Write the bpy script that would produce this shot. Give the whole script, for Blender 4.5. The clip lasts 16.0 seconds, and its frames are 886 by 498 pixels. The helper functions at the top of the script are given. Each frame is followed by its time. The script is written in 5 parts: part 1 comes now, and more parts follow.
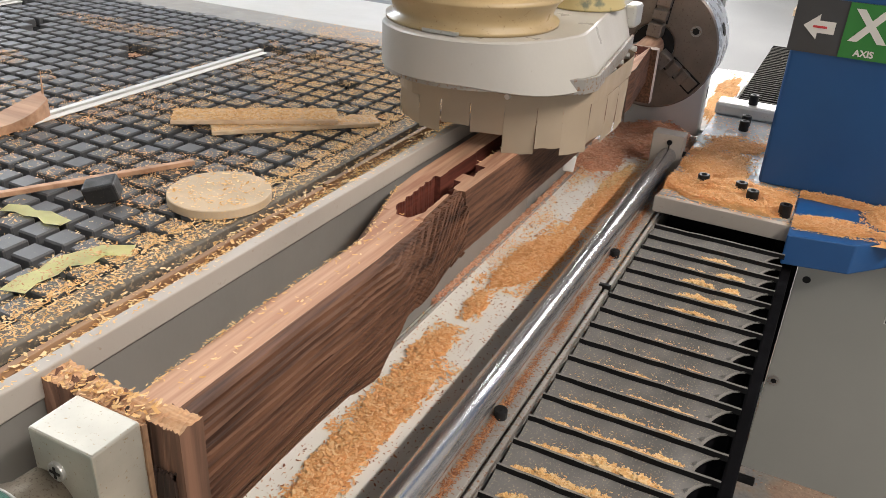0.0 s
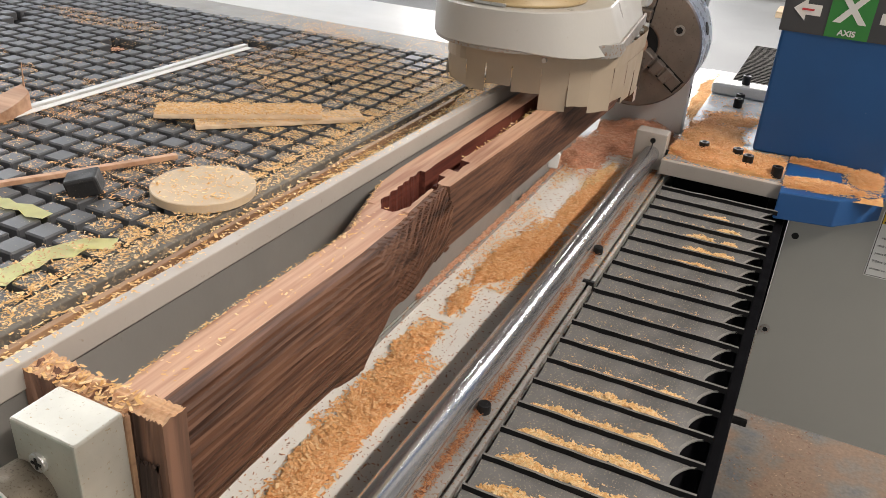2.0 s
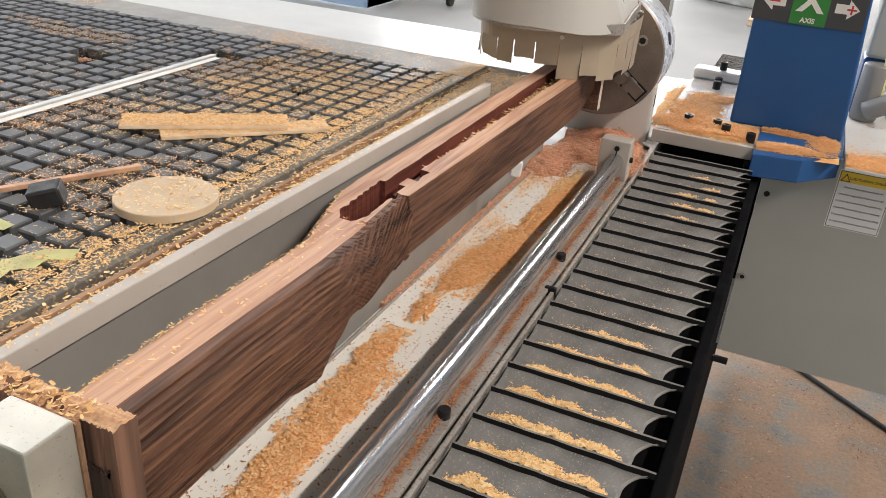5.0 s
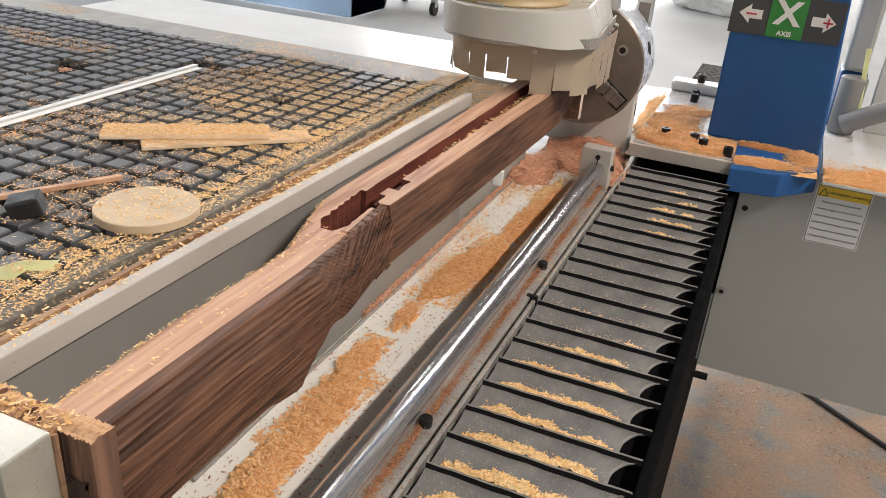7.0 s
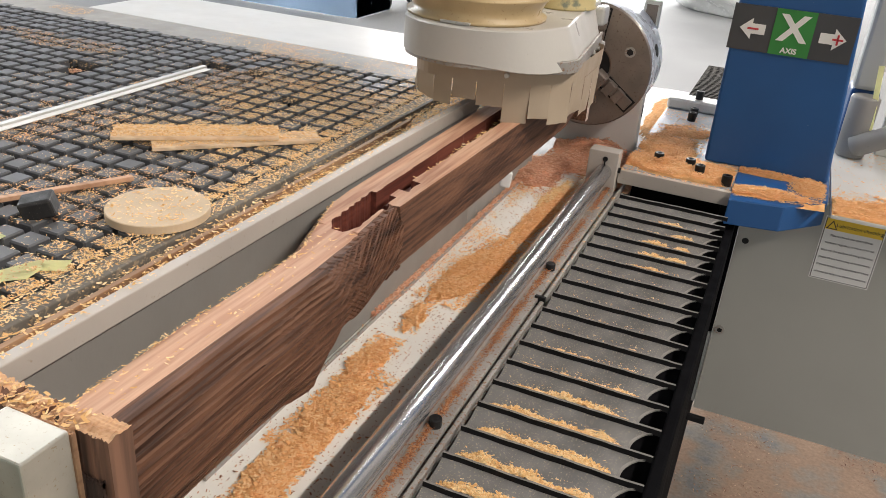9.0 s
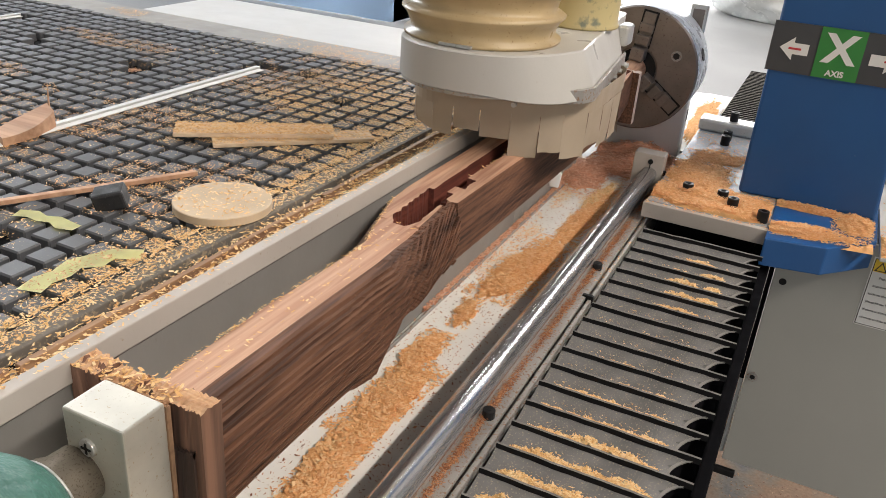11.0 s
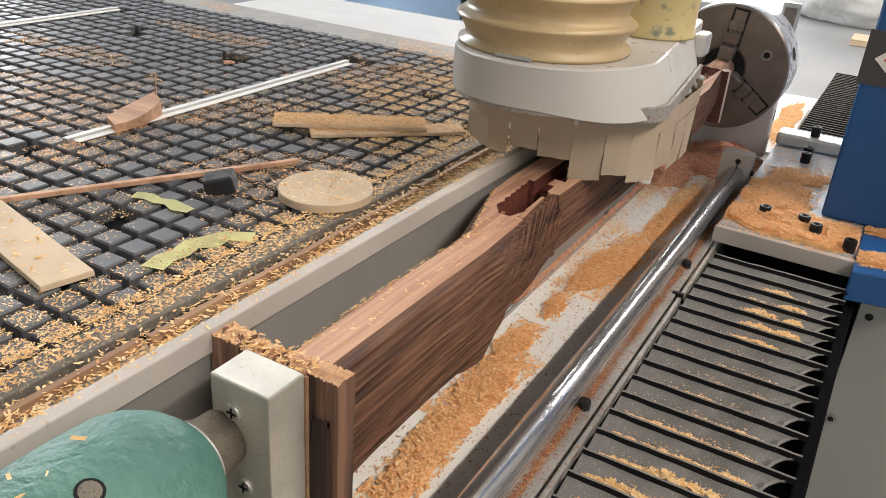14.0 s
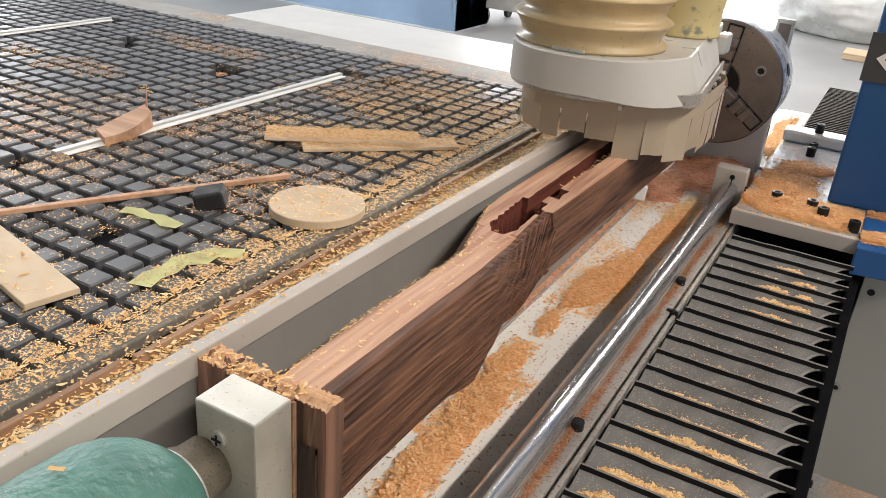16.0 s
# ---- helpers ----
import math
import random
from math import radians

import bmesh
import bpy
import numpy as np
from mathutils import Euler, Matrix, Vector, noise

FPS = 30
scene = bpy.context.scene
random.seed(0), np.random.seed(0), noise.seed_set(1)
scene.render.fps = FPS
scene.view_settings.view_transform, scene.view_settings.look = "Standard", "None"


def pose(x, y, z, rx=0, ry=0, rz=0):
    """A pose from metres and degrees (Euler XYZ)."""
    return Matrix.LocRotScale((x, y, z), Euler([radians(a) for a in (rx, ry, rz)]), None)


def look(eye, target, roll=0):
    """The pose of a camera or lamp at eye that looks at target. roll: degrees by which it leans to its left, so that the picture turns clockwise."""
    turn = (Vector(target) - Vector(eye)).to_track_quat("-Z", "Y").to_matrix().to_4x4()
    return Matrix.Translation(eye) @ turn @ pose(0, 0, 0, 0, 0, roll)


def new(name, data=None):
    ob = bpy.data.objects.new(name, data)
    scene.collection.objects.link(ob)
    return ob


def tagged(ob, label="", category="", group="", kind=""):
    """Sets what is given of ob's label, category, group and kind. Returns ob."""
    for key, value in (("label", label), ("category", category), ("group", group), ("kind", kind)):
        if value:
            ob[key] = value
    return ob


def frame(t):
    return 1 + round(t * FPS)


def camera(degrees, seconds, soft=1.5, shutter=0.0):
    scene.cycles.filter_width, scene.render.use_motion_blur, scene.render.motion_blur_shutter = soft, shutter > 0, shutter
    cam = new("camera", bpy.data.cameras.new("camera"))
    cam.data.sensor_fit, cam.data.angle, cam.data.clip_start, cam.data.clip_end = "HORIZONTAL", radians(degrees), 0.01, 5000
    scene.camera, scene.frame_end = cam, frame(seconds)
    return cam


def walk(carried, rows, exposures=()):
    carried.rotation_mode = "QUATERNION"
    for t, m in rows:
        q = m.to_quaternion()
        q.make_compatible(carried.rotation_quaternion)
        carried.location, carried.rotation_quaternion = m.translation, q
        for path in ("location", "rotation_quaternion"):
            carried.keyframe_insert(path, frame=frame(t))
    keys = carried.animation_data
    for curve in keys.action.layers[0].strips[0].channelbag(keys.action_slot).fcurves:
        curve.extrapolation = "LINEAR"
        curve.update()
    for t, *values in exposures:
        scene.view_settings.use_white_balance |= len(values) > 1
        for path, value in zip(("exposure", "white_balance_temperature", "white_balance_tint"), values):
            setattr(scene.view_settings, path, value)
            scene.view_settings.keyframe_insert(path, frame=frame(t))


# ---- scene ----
cam = camera(57.8, 16.0, 0.6)
PATH = [
    (0, (0.113, 0.252, 1.105), (-0.651, 1.856, 0.187), 3.3),
    (0.5, (0.116, 0.251, 1.105), (-0.638, 1.86, 0.188), 3.4),
    (1, (0.114, 0.251, 1.104), (-0.629, 1.865, 0.187), 3.7),
    (1.5, (0.115, 0.251, 1.104), (-0.62, 1.87, 0.187), 3.9),
    (2, (0.114, 0.25, 1.103), (-0.614, 1.87, 0.185), 4.1),
    (2.5, (0.115, 0.25, 1.104), (-0.604, 1.875, 0.185), 4.4),
    (3, (0.117, 0.251, 1.104), (-0.596, 1.879, 0.187), 4.5),
    (3.5, (0.119, 0.251, 1.106), (-0.589, 1.884, 0.192), 4.5),
    (4, (0.123, 0.25, 1.107), (-0.581, 1.886, 0.196), 4.4),
    (6.5, (0.135, 0.247, 1.112), (-0.526, 1.917, 0.232), 4.6),
    (7, (0.134, 0.247, 1.111), (-0.525, 1.919, 0.233), 4.6),
    (7.5, (0.135, 0.246, 1.112), (-0.525, 1.917, 0.233), 4.6),
    (8, (0.135, 0.247, 1.112), (-0.525, 1.918, 0.234), 4.6),
    (10.5, (0.122, 0.227, 1.112), (-0.593, 1.878, 0.24), 4.6),
    (11, (0.121, 0.22, 1.112), (-0.618, 1.861, 0.239), 4.5),
    (11.5, (0.118, 0.215, 1.11), (-0.642, 1.846, 0.237), 4.4),
    (12, (0.113, 0.209, 1.109), (-0.67, 1.828, 0.235), 4.4),
    (12.5, (0.106, 0.202, 1.109), (-0.699, 1.81, 0.233), 4.3),
    (13, (0.102, 0.198, 1.109), (-0.725, 1.793, 0.23), 4.3),
    (13.5, (0.099, 0.193, 1.108), (-0.748, 1.774, 0.224), 4.2),
    (14, (0.098, 0.194, 1.108), (-0.762, 1.768, 0.224), 4.2),
    (14.5, (0.096, 0.197, 1.109), (-0.77, 1.769, 0.227), 4.2),
    (15, (0.096, 0.199, 1.11), (-0.77, 1.774, 0.232), 4.3),
    (15.5, (0.096, 0.2, 1.111), (-0.766, 1.781, 0.239), 4.5),
    (16, (0.094, 0.202, 1.11), (-0.759, 1.793, 0.249), 4.7),
]
walk(cam, [(t, look(eye, aim, roll)) for t, eye, aim, roll in PATH])

# ---- world, light and exposure ----
world = bpy.data.worlds.new("hall_daylight")
scene.world = world
world.use_nodes = True
wn = world.node_tree.nodes
sky = wn.new("ShaderNodeTexSky")
sky.sky_type, sky.sun_disc = "NISHITA", False
sky.sun_elevation, sky.sun_rotation = radians(52), radians(120)
sky.air_density, sky.dust_density = 1.0, 4.0
world.node_tree.links.new(sky.outputs[0], wn["Background"].inputs[0])
wn["Background"].inputs[1].default_value = 0.08



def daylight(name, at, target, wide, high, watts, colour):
    """The sky's light in one unseen opening of the hall."""
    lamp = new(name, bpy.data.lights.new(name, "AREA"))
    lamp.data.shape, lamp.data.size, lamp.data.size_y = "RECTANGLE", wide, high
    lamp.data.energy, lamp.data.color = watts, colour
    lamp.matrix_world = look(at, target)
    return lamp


# unseen roof light right of the machine and window band in the end wall
daylight("unseen_roof_light", (4.3, 0.5, 5.55), (3.2, 0.5, 0.0), 8.0, 0.32, 640, (1.0, 0.905, 0.82))
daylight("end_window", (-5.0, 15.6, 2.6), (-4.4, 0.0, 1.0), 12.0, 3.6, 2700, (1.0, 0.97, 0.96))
# second unseen roof light, added to lift upper faces and the far bed
daylight("unseen_roof_light", (-3.0, 5.5, 5.55), (-2.8, 5.4, 0.0), 9.0, 2.4, 480, (0.97, 0.98, 1.0))
# unseen window, inferred from the sheen on the far cells
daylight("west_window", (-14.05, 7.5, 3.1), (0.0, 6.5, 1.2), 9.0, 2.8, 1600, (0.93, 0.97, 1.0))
# unseen opening added as weak fill for faces towards -y
daylight("south_fill", (2.0, -5.85, 3.0), (1.6, 2.0, 0.9), 7.0, 2.4, 60, (1.0, 0.94, 0.86))
scene.view_settings.exposure = -0.19


# ---- materials ----
def shader(name, base, rough=0.6, metal=0.0):
    m = bpy.data.materials.new(name)
    m.use_nodes = True
    nt = m.node_tree
    b = nt.nodes["Principled BSDF"]
    b.inputs["Base Color"].default_value = (*base, 1)
    b.inputs["Roughness"].default_value = rough
    b.inputs["Metallic"].default_value = metal
    return m, nt, b


def coords(nt, scale, stretch=(1, 1, 1)):
    c = nt.nodes.new("ShaderNodeTexCoord")
    mp = nt.nodes.new("ShaderNodeMapping")
    mp.inputs["Scale"].default_value = [scale * s for s in stretch]
    nt.links.new(c.outputs["Object"], mp.inputs[0])
    return mp.outputs[0]


def noise_tex(nt, scale, detail=4, stretch=(1, 1, 1)):
    n = nt.nodes.new("ShaderNodeTexNoise")
    n.inputs["Scale"].default_value = 1.0
    n.inputs["Detail"].default_value = detail
    nt.links.new(coords(nt, scale, stretch), n.inputs["Vector"])
    return n.outputs["Fac"]


def ramp(nt, fac, stops):
    r = nt.nodes.new("ShaderNodeValToRGB")
    e = r.color_ramp.elements
    while len(e) < len(stops):
        e.new(0.5)
    for el, (p, c) in zip(e, stops):
        el.position, el.color = p, (*c, 1)
    nt.links.new(fac, r.inputs[0])
    return r.outputs[0]


def blend(nt, a, b, fac, how="MIX"):
    x = nt.nodes.new("ShaderNodeMix")
    x.data_type, x.blend_type = "RGBA", how
    for sock, v in ((x.inputs[6], a), (x.inputs[7], b), (x.inputs[0], fac)):
        if isinstance(v, (int, float)):
            sock.default_value = v
        elif isinstance(v, tuple):
            sock.default_value = (*v, 1)
        else:
            nt.links.new(v, sock)
    return x.outputs[2]


def bump(nt, b, height, strength, distance):
    n = nt.nodes.new("ShaderNodeBump")
    n.inputs["Strength"].default_value, n.inputs["Distance"].default_value = strength, distance
    nt.links.new(height, n.inputs["Height"])
    nt.links.new(n.outputs[0], b.inputs["Normal"])


def painted(name, base, rough=0.45, vary=0.12, scale=14, dirt=None, dirt_at=0.62, metal=0.0, grain=0.15, sheen=0.5):
    """Paint, plastic or bare metal: broad tone changes, fine grain, and specks or stains of a second colour."""
    m, nt, b = shader(name, base, rough, metal)
    b.inputs["Specular IOR Level"].default_value = sheen
    lo, hi = tuple(v * (1 - vary) for v in base), tuple(min(1, v * (1 + vary)) for v in base)
    col = ramp(nt, noise_tex(nt, scale, 5), [(0.3, lo), (0.7, hi)])
    if dirt:
        mask = ramp(nt, noise_tex(nt, scale * 24, 6), [(dirt_at, (0, 0, 0)), (dirt_at + 0.11, (0.85, 0.85, 0.85))])
        col = blend(nt, col, dirt, mask)
    nt.links.new(col, b.inputs["Base Color"])
    rr = ramp(nt, noise_tex(nt, scale * 3, 4), [(0.3, (rough * 0.8,) * 3), (0.7, (min(1, rough * 1.25),) * 3)])
    nt.links.new(rr, b.inputs["Roughness"])
    if grain:
        bump(nt, b, noise_tex(nt, scale * 30, 3), grain, 0.0006)
    return m


def timber(name, dark, light, rough=0.6, along=1, scale=40, bands=None, relief=0.25):
    """Wood with the grain along one axis; bands adds a cutter's fine steps and dark lines for their shade."""
    m, nt, b = shader(name, light, rough)
    st = [14.0, 14.0, 14.0]
    st[along] = 0.6
    fine = noise_tex(nt, scale, 6, tuple(s / 3 for s in st))
    st2 = [3.0, 3.0, 3.0]
    st2[along] = 0.22
    wide = noise_tex(nt, scale, 3, tuple(s / 3 for s in st2))
    c1 = ramp(nt, fine, [(0.38, dark), (0.60, light)])
    mid = tuple((p + q) * 0.5 for p, q in zip(dark, light))
    c2 = ramp(nt, wide, [(0.36, tuple(v * 0.55 for v in dark)), (0.5, mid), (0.68, light)])
    col = blend(nt, c1, c2, 0.42)
    if bands:
        w = nt.nodes.new("ShaderNodeTexWave")
        w.wave_type, w.bands_direction, w.wave_profile = "BANDS", "Z", "SAW"
        w.inputs["Scale"].default_value, w.inputs["Distortion"].default_value = bands, 0.4
        c = nt.nodes.new("ShaderNodeTexCoord")
        nt.links.new(c.outputs["Object"], w.inputs["Vector"])
        mx = nt.nodes.new("ShaderNodeMath")
        mx.operation = "ADD"
        nt.links.new(w.outputs["Fac"], mx.inputs[0])
        nt.links.new(fine, mx.inputs[1])
        bump(nt, b, mx.outputs[0], relief, 0.0012)
        lines = ramp(nt, w.outputs["Fac"], [(0.0, (0.45, 0.45, 0.45)), (0.3, (1, 1, 1))])
        col = blend(nt, col, lines, 0.55, "MULTIPLY")
    else:
        bump(nt, b, fine, relief, 0.0008)
    nt.links.new(col, b.inputs["Base Color"])
    return m


def island(name, stops, rough=0.8):
    """For loose chips: every chip its own tone."""
    m, nt, b = shader(name, stops[0][1], rough)
    g = nt.nodes.new("ShaderNodeNewGeometry")
    tone = ramp(nt, g.outputs["Random Per Island"], stops)
    nt.links.new(tone, b.inputs["Base Color"])
    # thin shavings let some light through
    thin = nt.nodes.new("ShaderNodeBsdfTranslucent")
    nt.links.new(tone, thin.inputs["Color"])
    mix = nt.nodes.new("ShaderNodeMixShader")
    mix.inputs[0].default_value = 0.18
    nt.links.new(b.outputs[0], mix.inputs[1])
    nt.links.new(thin.outputs[0], mix.inputs[2])
    nt.links.new(mix.outputs[0], nt.nodes["Material Output"].inputs["Surface"])
    return m


CELL = painted("black_phenolic", (0.088, 0.091, 0.097), 0.40, 0.22, 22, (0.24, 0.20, 0.15), 0.62, grain=0.04)
# near-black: shade in the grooves and at the bed's edge is in the colour
GROOVESHADE = painted("groove_and_shade_black", (0.008, 0.008, 0.009), 0.8, 0.3, 20, sheen=0.1)
BEDFRAME = painted("bed_rim_grey", (0.30, 0.29, 0.27), 0.55, 0.15, 10, (0.45, 0.36, 0.24), 0.6)
BAND = painted("dusty_black_band", (0.15, 0.135, 0.115), 0.6, 0.3, 14, (0.36, 0.29, 0.2), 0.54, grain=0.05)
WHITE = painted("white_enamel", (0.64, 0.635, 0.61), 0.35, 0.06, 9, (0.42, 0.36, 0.28), 0.70)
PLATE = painted("white_table_paint", (0.80, 0.785, 0.735), 0.5, 0.06, 16, (0.46, 0.32, 0.18), 0.665)
RAILW = painted("rail_board_white", (0.46, 0.42, 0.375), 0.5, 0.10, 12, (0.36, 0.28, 0.2), 0.66, grain=0.05)
WALLG = painted("trough_wall_grey", (0.24, 0.23, 0.215), 0.5, 0.14, 8, (0.16, 0.14, 0.12), 0.68)
ALU = painted("brushed_aluminium", (0.62, 0.62, 0.60), 0.42, 0.10, 18, (0.36, 0.32, 0.26), 0.62, 0.75)
ALUDIRTY = painted("dirty_aluminium", (0.40, 0.385, 0.36), 0.5, 0.2, 18, (0.30, 0.15, 0.07), 0.55, 0.45)
CHROME, _nt, _b = shader("ground_steel_rod", (0.75, 0.75, 0.77), 0.2, 0.9)
_nt.links.new(ramp(_nt, noise_tex(_nt, 18, 3, (1, 0.15, 1)), [(0.3, (0.66, 0.66, 0.68)), (0.7, (0.82, 0.82, 0.84))]), _b.inputs["Base Color"])
BLOCKP = painted("worn_cream_metal", (0.52, 0.50, 0.435), 0.42, 0.16, 30, (0.34, 0.25, 0.14), 0.62, 0.45, 0.03)
PLATEG = painted("blue_grey_plate", (0.36, 0.39, 0.43), 0.45, 0.12, 20, (0.45, 0.30, 0.17), 0.62, 0.2)
GREASY = painted("greasy_steel", (0.22, 0.19, 0.15), 0.45, 0.3, 40, (0.10, 0.075, 0.05), 0.55, 0.5)
STEEL = painted("chuck_steel", (0.235, 0.20, 0.175), 0.42, 0.35, 14, (0.12, 0.085, 0.06), 0.60, 0.6)
# pale base stands in for the steel rim's bright reflection
STEELRIM = painted("rim_reflection_white", (0.74, 0.78, 0.84), 0.28, 0.06, 20, (0.45, 0.42, 0.4), 0.70, 0.35, 0.04)
# bolts, and near-black plugs for the shade in holes and slots
BOLT = painted("bolt_and_hole_black", (0.014, 0.014, 0.015), 0.45, 0.3, 60, None, 0.6, 0.2, 0.1, 0.3)
BLUE = painted("machine_blue", (0.011, 0.080, 0.245), 0.42, 0.12, 7, (0.30, 0.36, 0.42), 0.735)
GREYP = painted("cover_panel_grey", (0.42, 0.42, 0.385), 0.5, 0.05, 5, (0.25, 0.24, 0.2), 0.73)
BELLOW = painted("bellows_fabric", (0.165, 0.162, 0.158), 0.65, 0.30, 34, (0.42, 0.36, 0.27), 0.58, grain=0.3, sheen=0.3)
# lip faces near-black against the cloth: their shade sits in the colour
BELLOWD = painted("shaded_bellows_lip", (0.010, 0.010, 0.011), 0.6, 0.25, 30, sheen=0.15)
BELLOWH = painted("bellows_pale_hem", (0.25, 0.24, 0.225), 0.6, 0.25, 60, (0.12, 0.12, 0.12), 0.60, sheen=0.3)
# near-black; shade in gaps and under the bellows is put into the colour
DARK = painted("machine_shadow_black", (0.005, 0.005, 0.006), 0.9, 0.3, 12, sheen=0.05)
HOSE = painted("yellowed_hose", (0.47, 0.355, 0.195), 0.33, 0.22, 16, (0.28, 0.16, 0.06), 0.64, 0.0, 0.05, 0.4)
SPINDLE = painted("aged_cream_sleeve", (0.52, 0.43, 0.215), 0.42, 0.16, 3.2, (0.12, 0.15, 0.12), 0.58)
FLAP = painted("cream_vinyl", (0.40, 0.325, 0.24), 0.5, 0.08, 16, (0.36, 0.29, 0.2), 0.69)
SHOEW = painted("shoe_white", (0.50, 0.485, 0.45), 0.33, 0.05, 12, (0.32, 0.26, 0.2), 0.72)
GREEN, _nt, _b = shader("green_hammer_paint", (0.085, 0.25, 0.20), 0.5)
_lump = noise_tex(_nt, 240, 2)
_nt.links.new(ramp(_nt, noise_tex(_nt, 30, 6), [(0.28, (0.05, 0.140, 0.115)), (0.55, (0.085, 0.215, 0.175)), (0.72, (0.14, 0.28, 0.23))]), _b.inputs["Base Color"])
bump(_nt, _b, _lump, 0.9, 0.0022)
MDF = painted("mdf_board", (0.58, 0.46, 0.32), 0.75, 0.10, 30, (0.72, 0.52, 0.26), 0.60)
TAPE = painted("yellow_tape", (0.93, 0.89, 0.42), 0.5, 0.15, 40, (0.9, 0.85, 0.4), 0.62)
RUBBER = painted("black_rubber", (0.02, 0.02, 0.021), 0.6, 0.3, 40, (0.2, 0.17, 0.13), 0.64)
DUST = painted("sawdust_heap", (0.86, 0.51, 0.23), 0.9, 0.2, 60, (0.74, 0.40, 0.16), 0.56, 0.0, 1.0, 0.1)
DUSTRED = painted("red_sawdust_heap", (0.78, 0.43, 0.27), 0.9, 0.3, 60, (0.58, 0.30, 0.14), 0.56, 0.0, 1.0)
DUSTPALE = painted("pale_sawdust_heap", (0.90, 0.67, 0.37), 0.9, 0.2, 60, (0.8, 0.55, 0.26), 0.56, 0.0, 1.0, 0.1)
CONCRETE, _nt, _b = shader("dusty_concrete", (0.25, 0.24, 0.22), 0.78)
_c = _nt.nodes.new("ShaderNodeTexCoord")
_far = _nt.nodes.new("ShaderNodeVectorMath")
_far.operation = "DISTANCE"
_far.inputs[1].default_value = (0.45, 1.6, 0.0)
_nt.links.new(_c.outputs["Object"], _far.inputs[0])
_drift = _nt.nodes.new("ShaderNodeMath")
_drift.operation = "MULTIPLY_ADD"
_drift.inputs[1].default_value = 1.6
_nt.links.new(noise_tex(_nt, 3.2, 7), _drift.inputs[0])
_nt.links.new(_far.outputs["Value"], _drift.inputs[2])
_tone = ramp(_nt, noise_tex(_nt, 0.8, 5), [(0.35, (0.27, 0.272, 0.27)), (0.65, (0.34, 0.342, 0.338))])
_dirt = ramp(_nt, noise_tex(_nt, 9, 6), [(0.30, (0.120, 0.128, 0.140)), (0.41, (0.185, 0.165, 0.140)), (0.52, (0.225, 0.150, 0.100)), (0.70, (0.27, 0.185, 0.125))])
_mask = _nt.nodes.new("ShaderNodeMapRange")
_mask.inputs["From Min"].default_value, _mask.inputs["From Max"].default_value = 1.3, 2.2
_nt.links.new(_drift.outputs[0], _mask.inputs["Value"])
_col = blend(_nt, _dirt, _tone, _mask.outputs[0])
_grit = ramp(_nt, noise_tex(_nt, 140, 4), [(0.30, (0.80, 0.79, 0.78)), (0.65, (1.06, 1.05, 1.04))])
_nt.links.new(blend(_nt, _col, _grit, 1.0, "MULTIPLY"), _b.inputs["Base Color"])
bump(_nt, _b, noise_tex(_nt, 90, 4), 0.4, 0.002)
DRAPE = painted("pale_blue_drape", (0.60, 0.73, 0.88), 0.6, 0.06, 2)
BAG = painted("clear_plastic_heap", (0.78, 0.78, 0.76), 0.25, 0.08, 6)
# kept dull so the unseen walls return little light
WALLH = painted("hall_wall", (0.23, 0.23, 0.225), 0.8, 0.06, 0.5)
SIGNK = painted("sign_dark", (0.055, 0.057, 0.062), 0.4, 0.1, 20)
SIGNG = painted("sign_green", (0.035, 0.23, 0.045), 0.4, 0.08, 20)
SIGNW = painted("sign_white", (0.78, 0.78, 0.76), 0.4, 0.04, 20)
SIGNR = painted("sign_red", (0.55, 0.04, 0.05), 0.4, 0.05, 20)
LABELY = painted("label_yellow", (0.80, 0.55, 0.04), 0.4, 0.05, 20)
INK = painted("print_black", (0.03, 0.03, 0.03), 0.5, 0.1, 20)
# same wood in two tones; top light and side shade partly coloured in
STOCKTOP = timber("lit_fresh_wood", (0.44, 0.215, 0.135), (0.70, 0.445, 0.295), 0.6, 1, 60)
# grain contrast raised to carry the shade between cutter ridges
STOCKSIDE = timber("shaded_dark_wood", (0.036, 0.014, 0.008), (0.200, 0.094, 0.053), 0.6, 1, 85, None, 0.5)
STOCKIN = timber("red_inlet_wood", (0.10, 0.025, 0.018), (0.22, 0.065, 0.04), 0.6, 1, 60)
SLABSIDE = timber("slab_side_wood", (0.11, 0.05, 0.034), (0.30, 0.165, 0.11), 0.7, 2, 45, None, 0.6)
CHARRED = timber("charred_end_grain", (0.012, 0.008, 0.007), (0.26, 0.135, 0.085), 0.8, 2, 30, None, 0.8)
BURNT = timber("burnt_wood", (0.006, 0.004, 0.004), (0.06, 0.032, 0.022), 0.8, 2, 50, None, 0.8)
STUBWOOD = timber("rough_sawn_wood", (0.46, 0.24, 0.12), (0.74, 0.49, 0.29), 0.8, 0, 60, None, 0.8)
STRIPW = timber("brown_strip_wood", (0.22, 0.12, 0.07), (0.42, 0.26, 0.15), 0.7, 1, 40)
OFFCUT = timber("pale_offcut", (0.68, 0.49, 0.31), (0.82, 0.65, 0.45), 0.7, 0, 40)
FRESH = timber("fresh_pale_cut", (0.62, 0.50, 0.42), (0.76, 0.66, 0.58), 0.7, 0, 40)
REDCUT = timber("reddish_offcut", (0.44, 0.24, 0.14), (0.60, 0.37, 0.23), 0.65, 0, 40)
CHIPA = island("chips_orange", [(0.0, (0.72, 0.35, 0.13)), (0.5, (0.90, 0.53, 0.24)), (1.0, (0.95, 0.68, 0.38))])
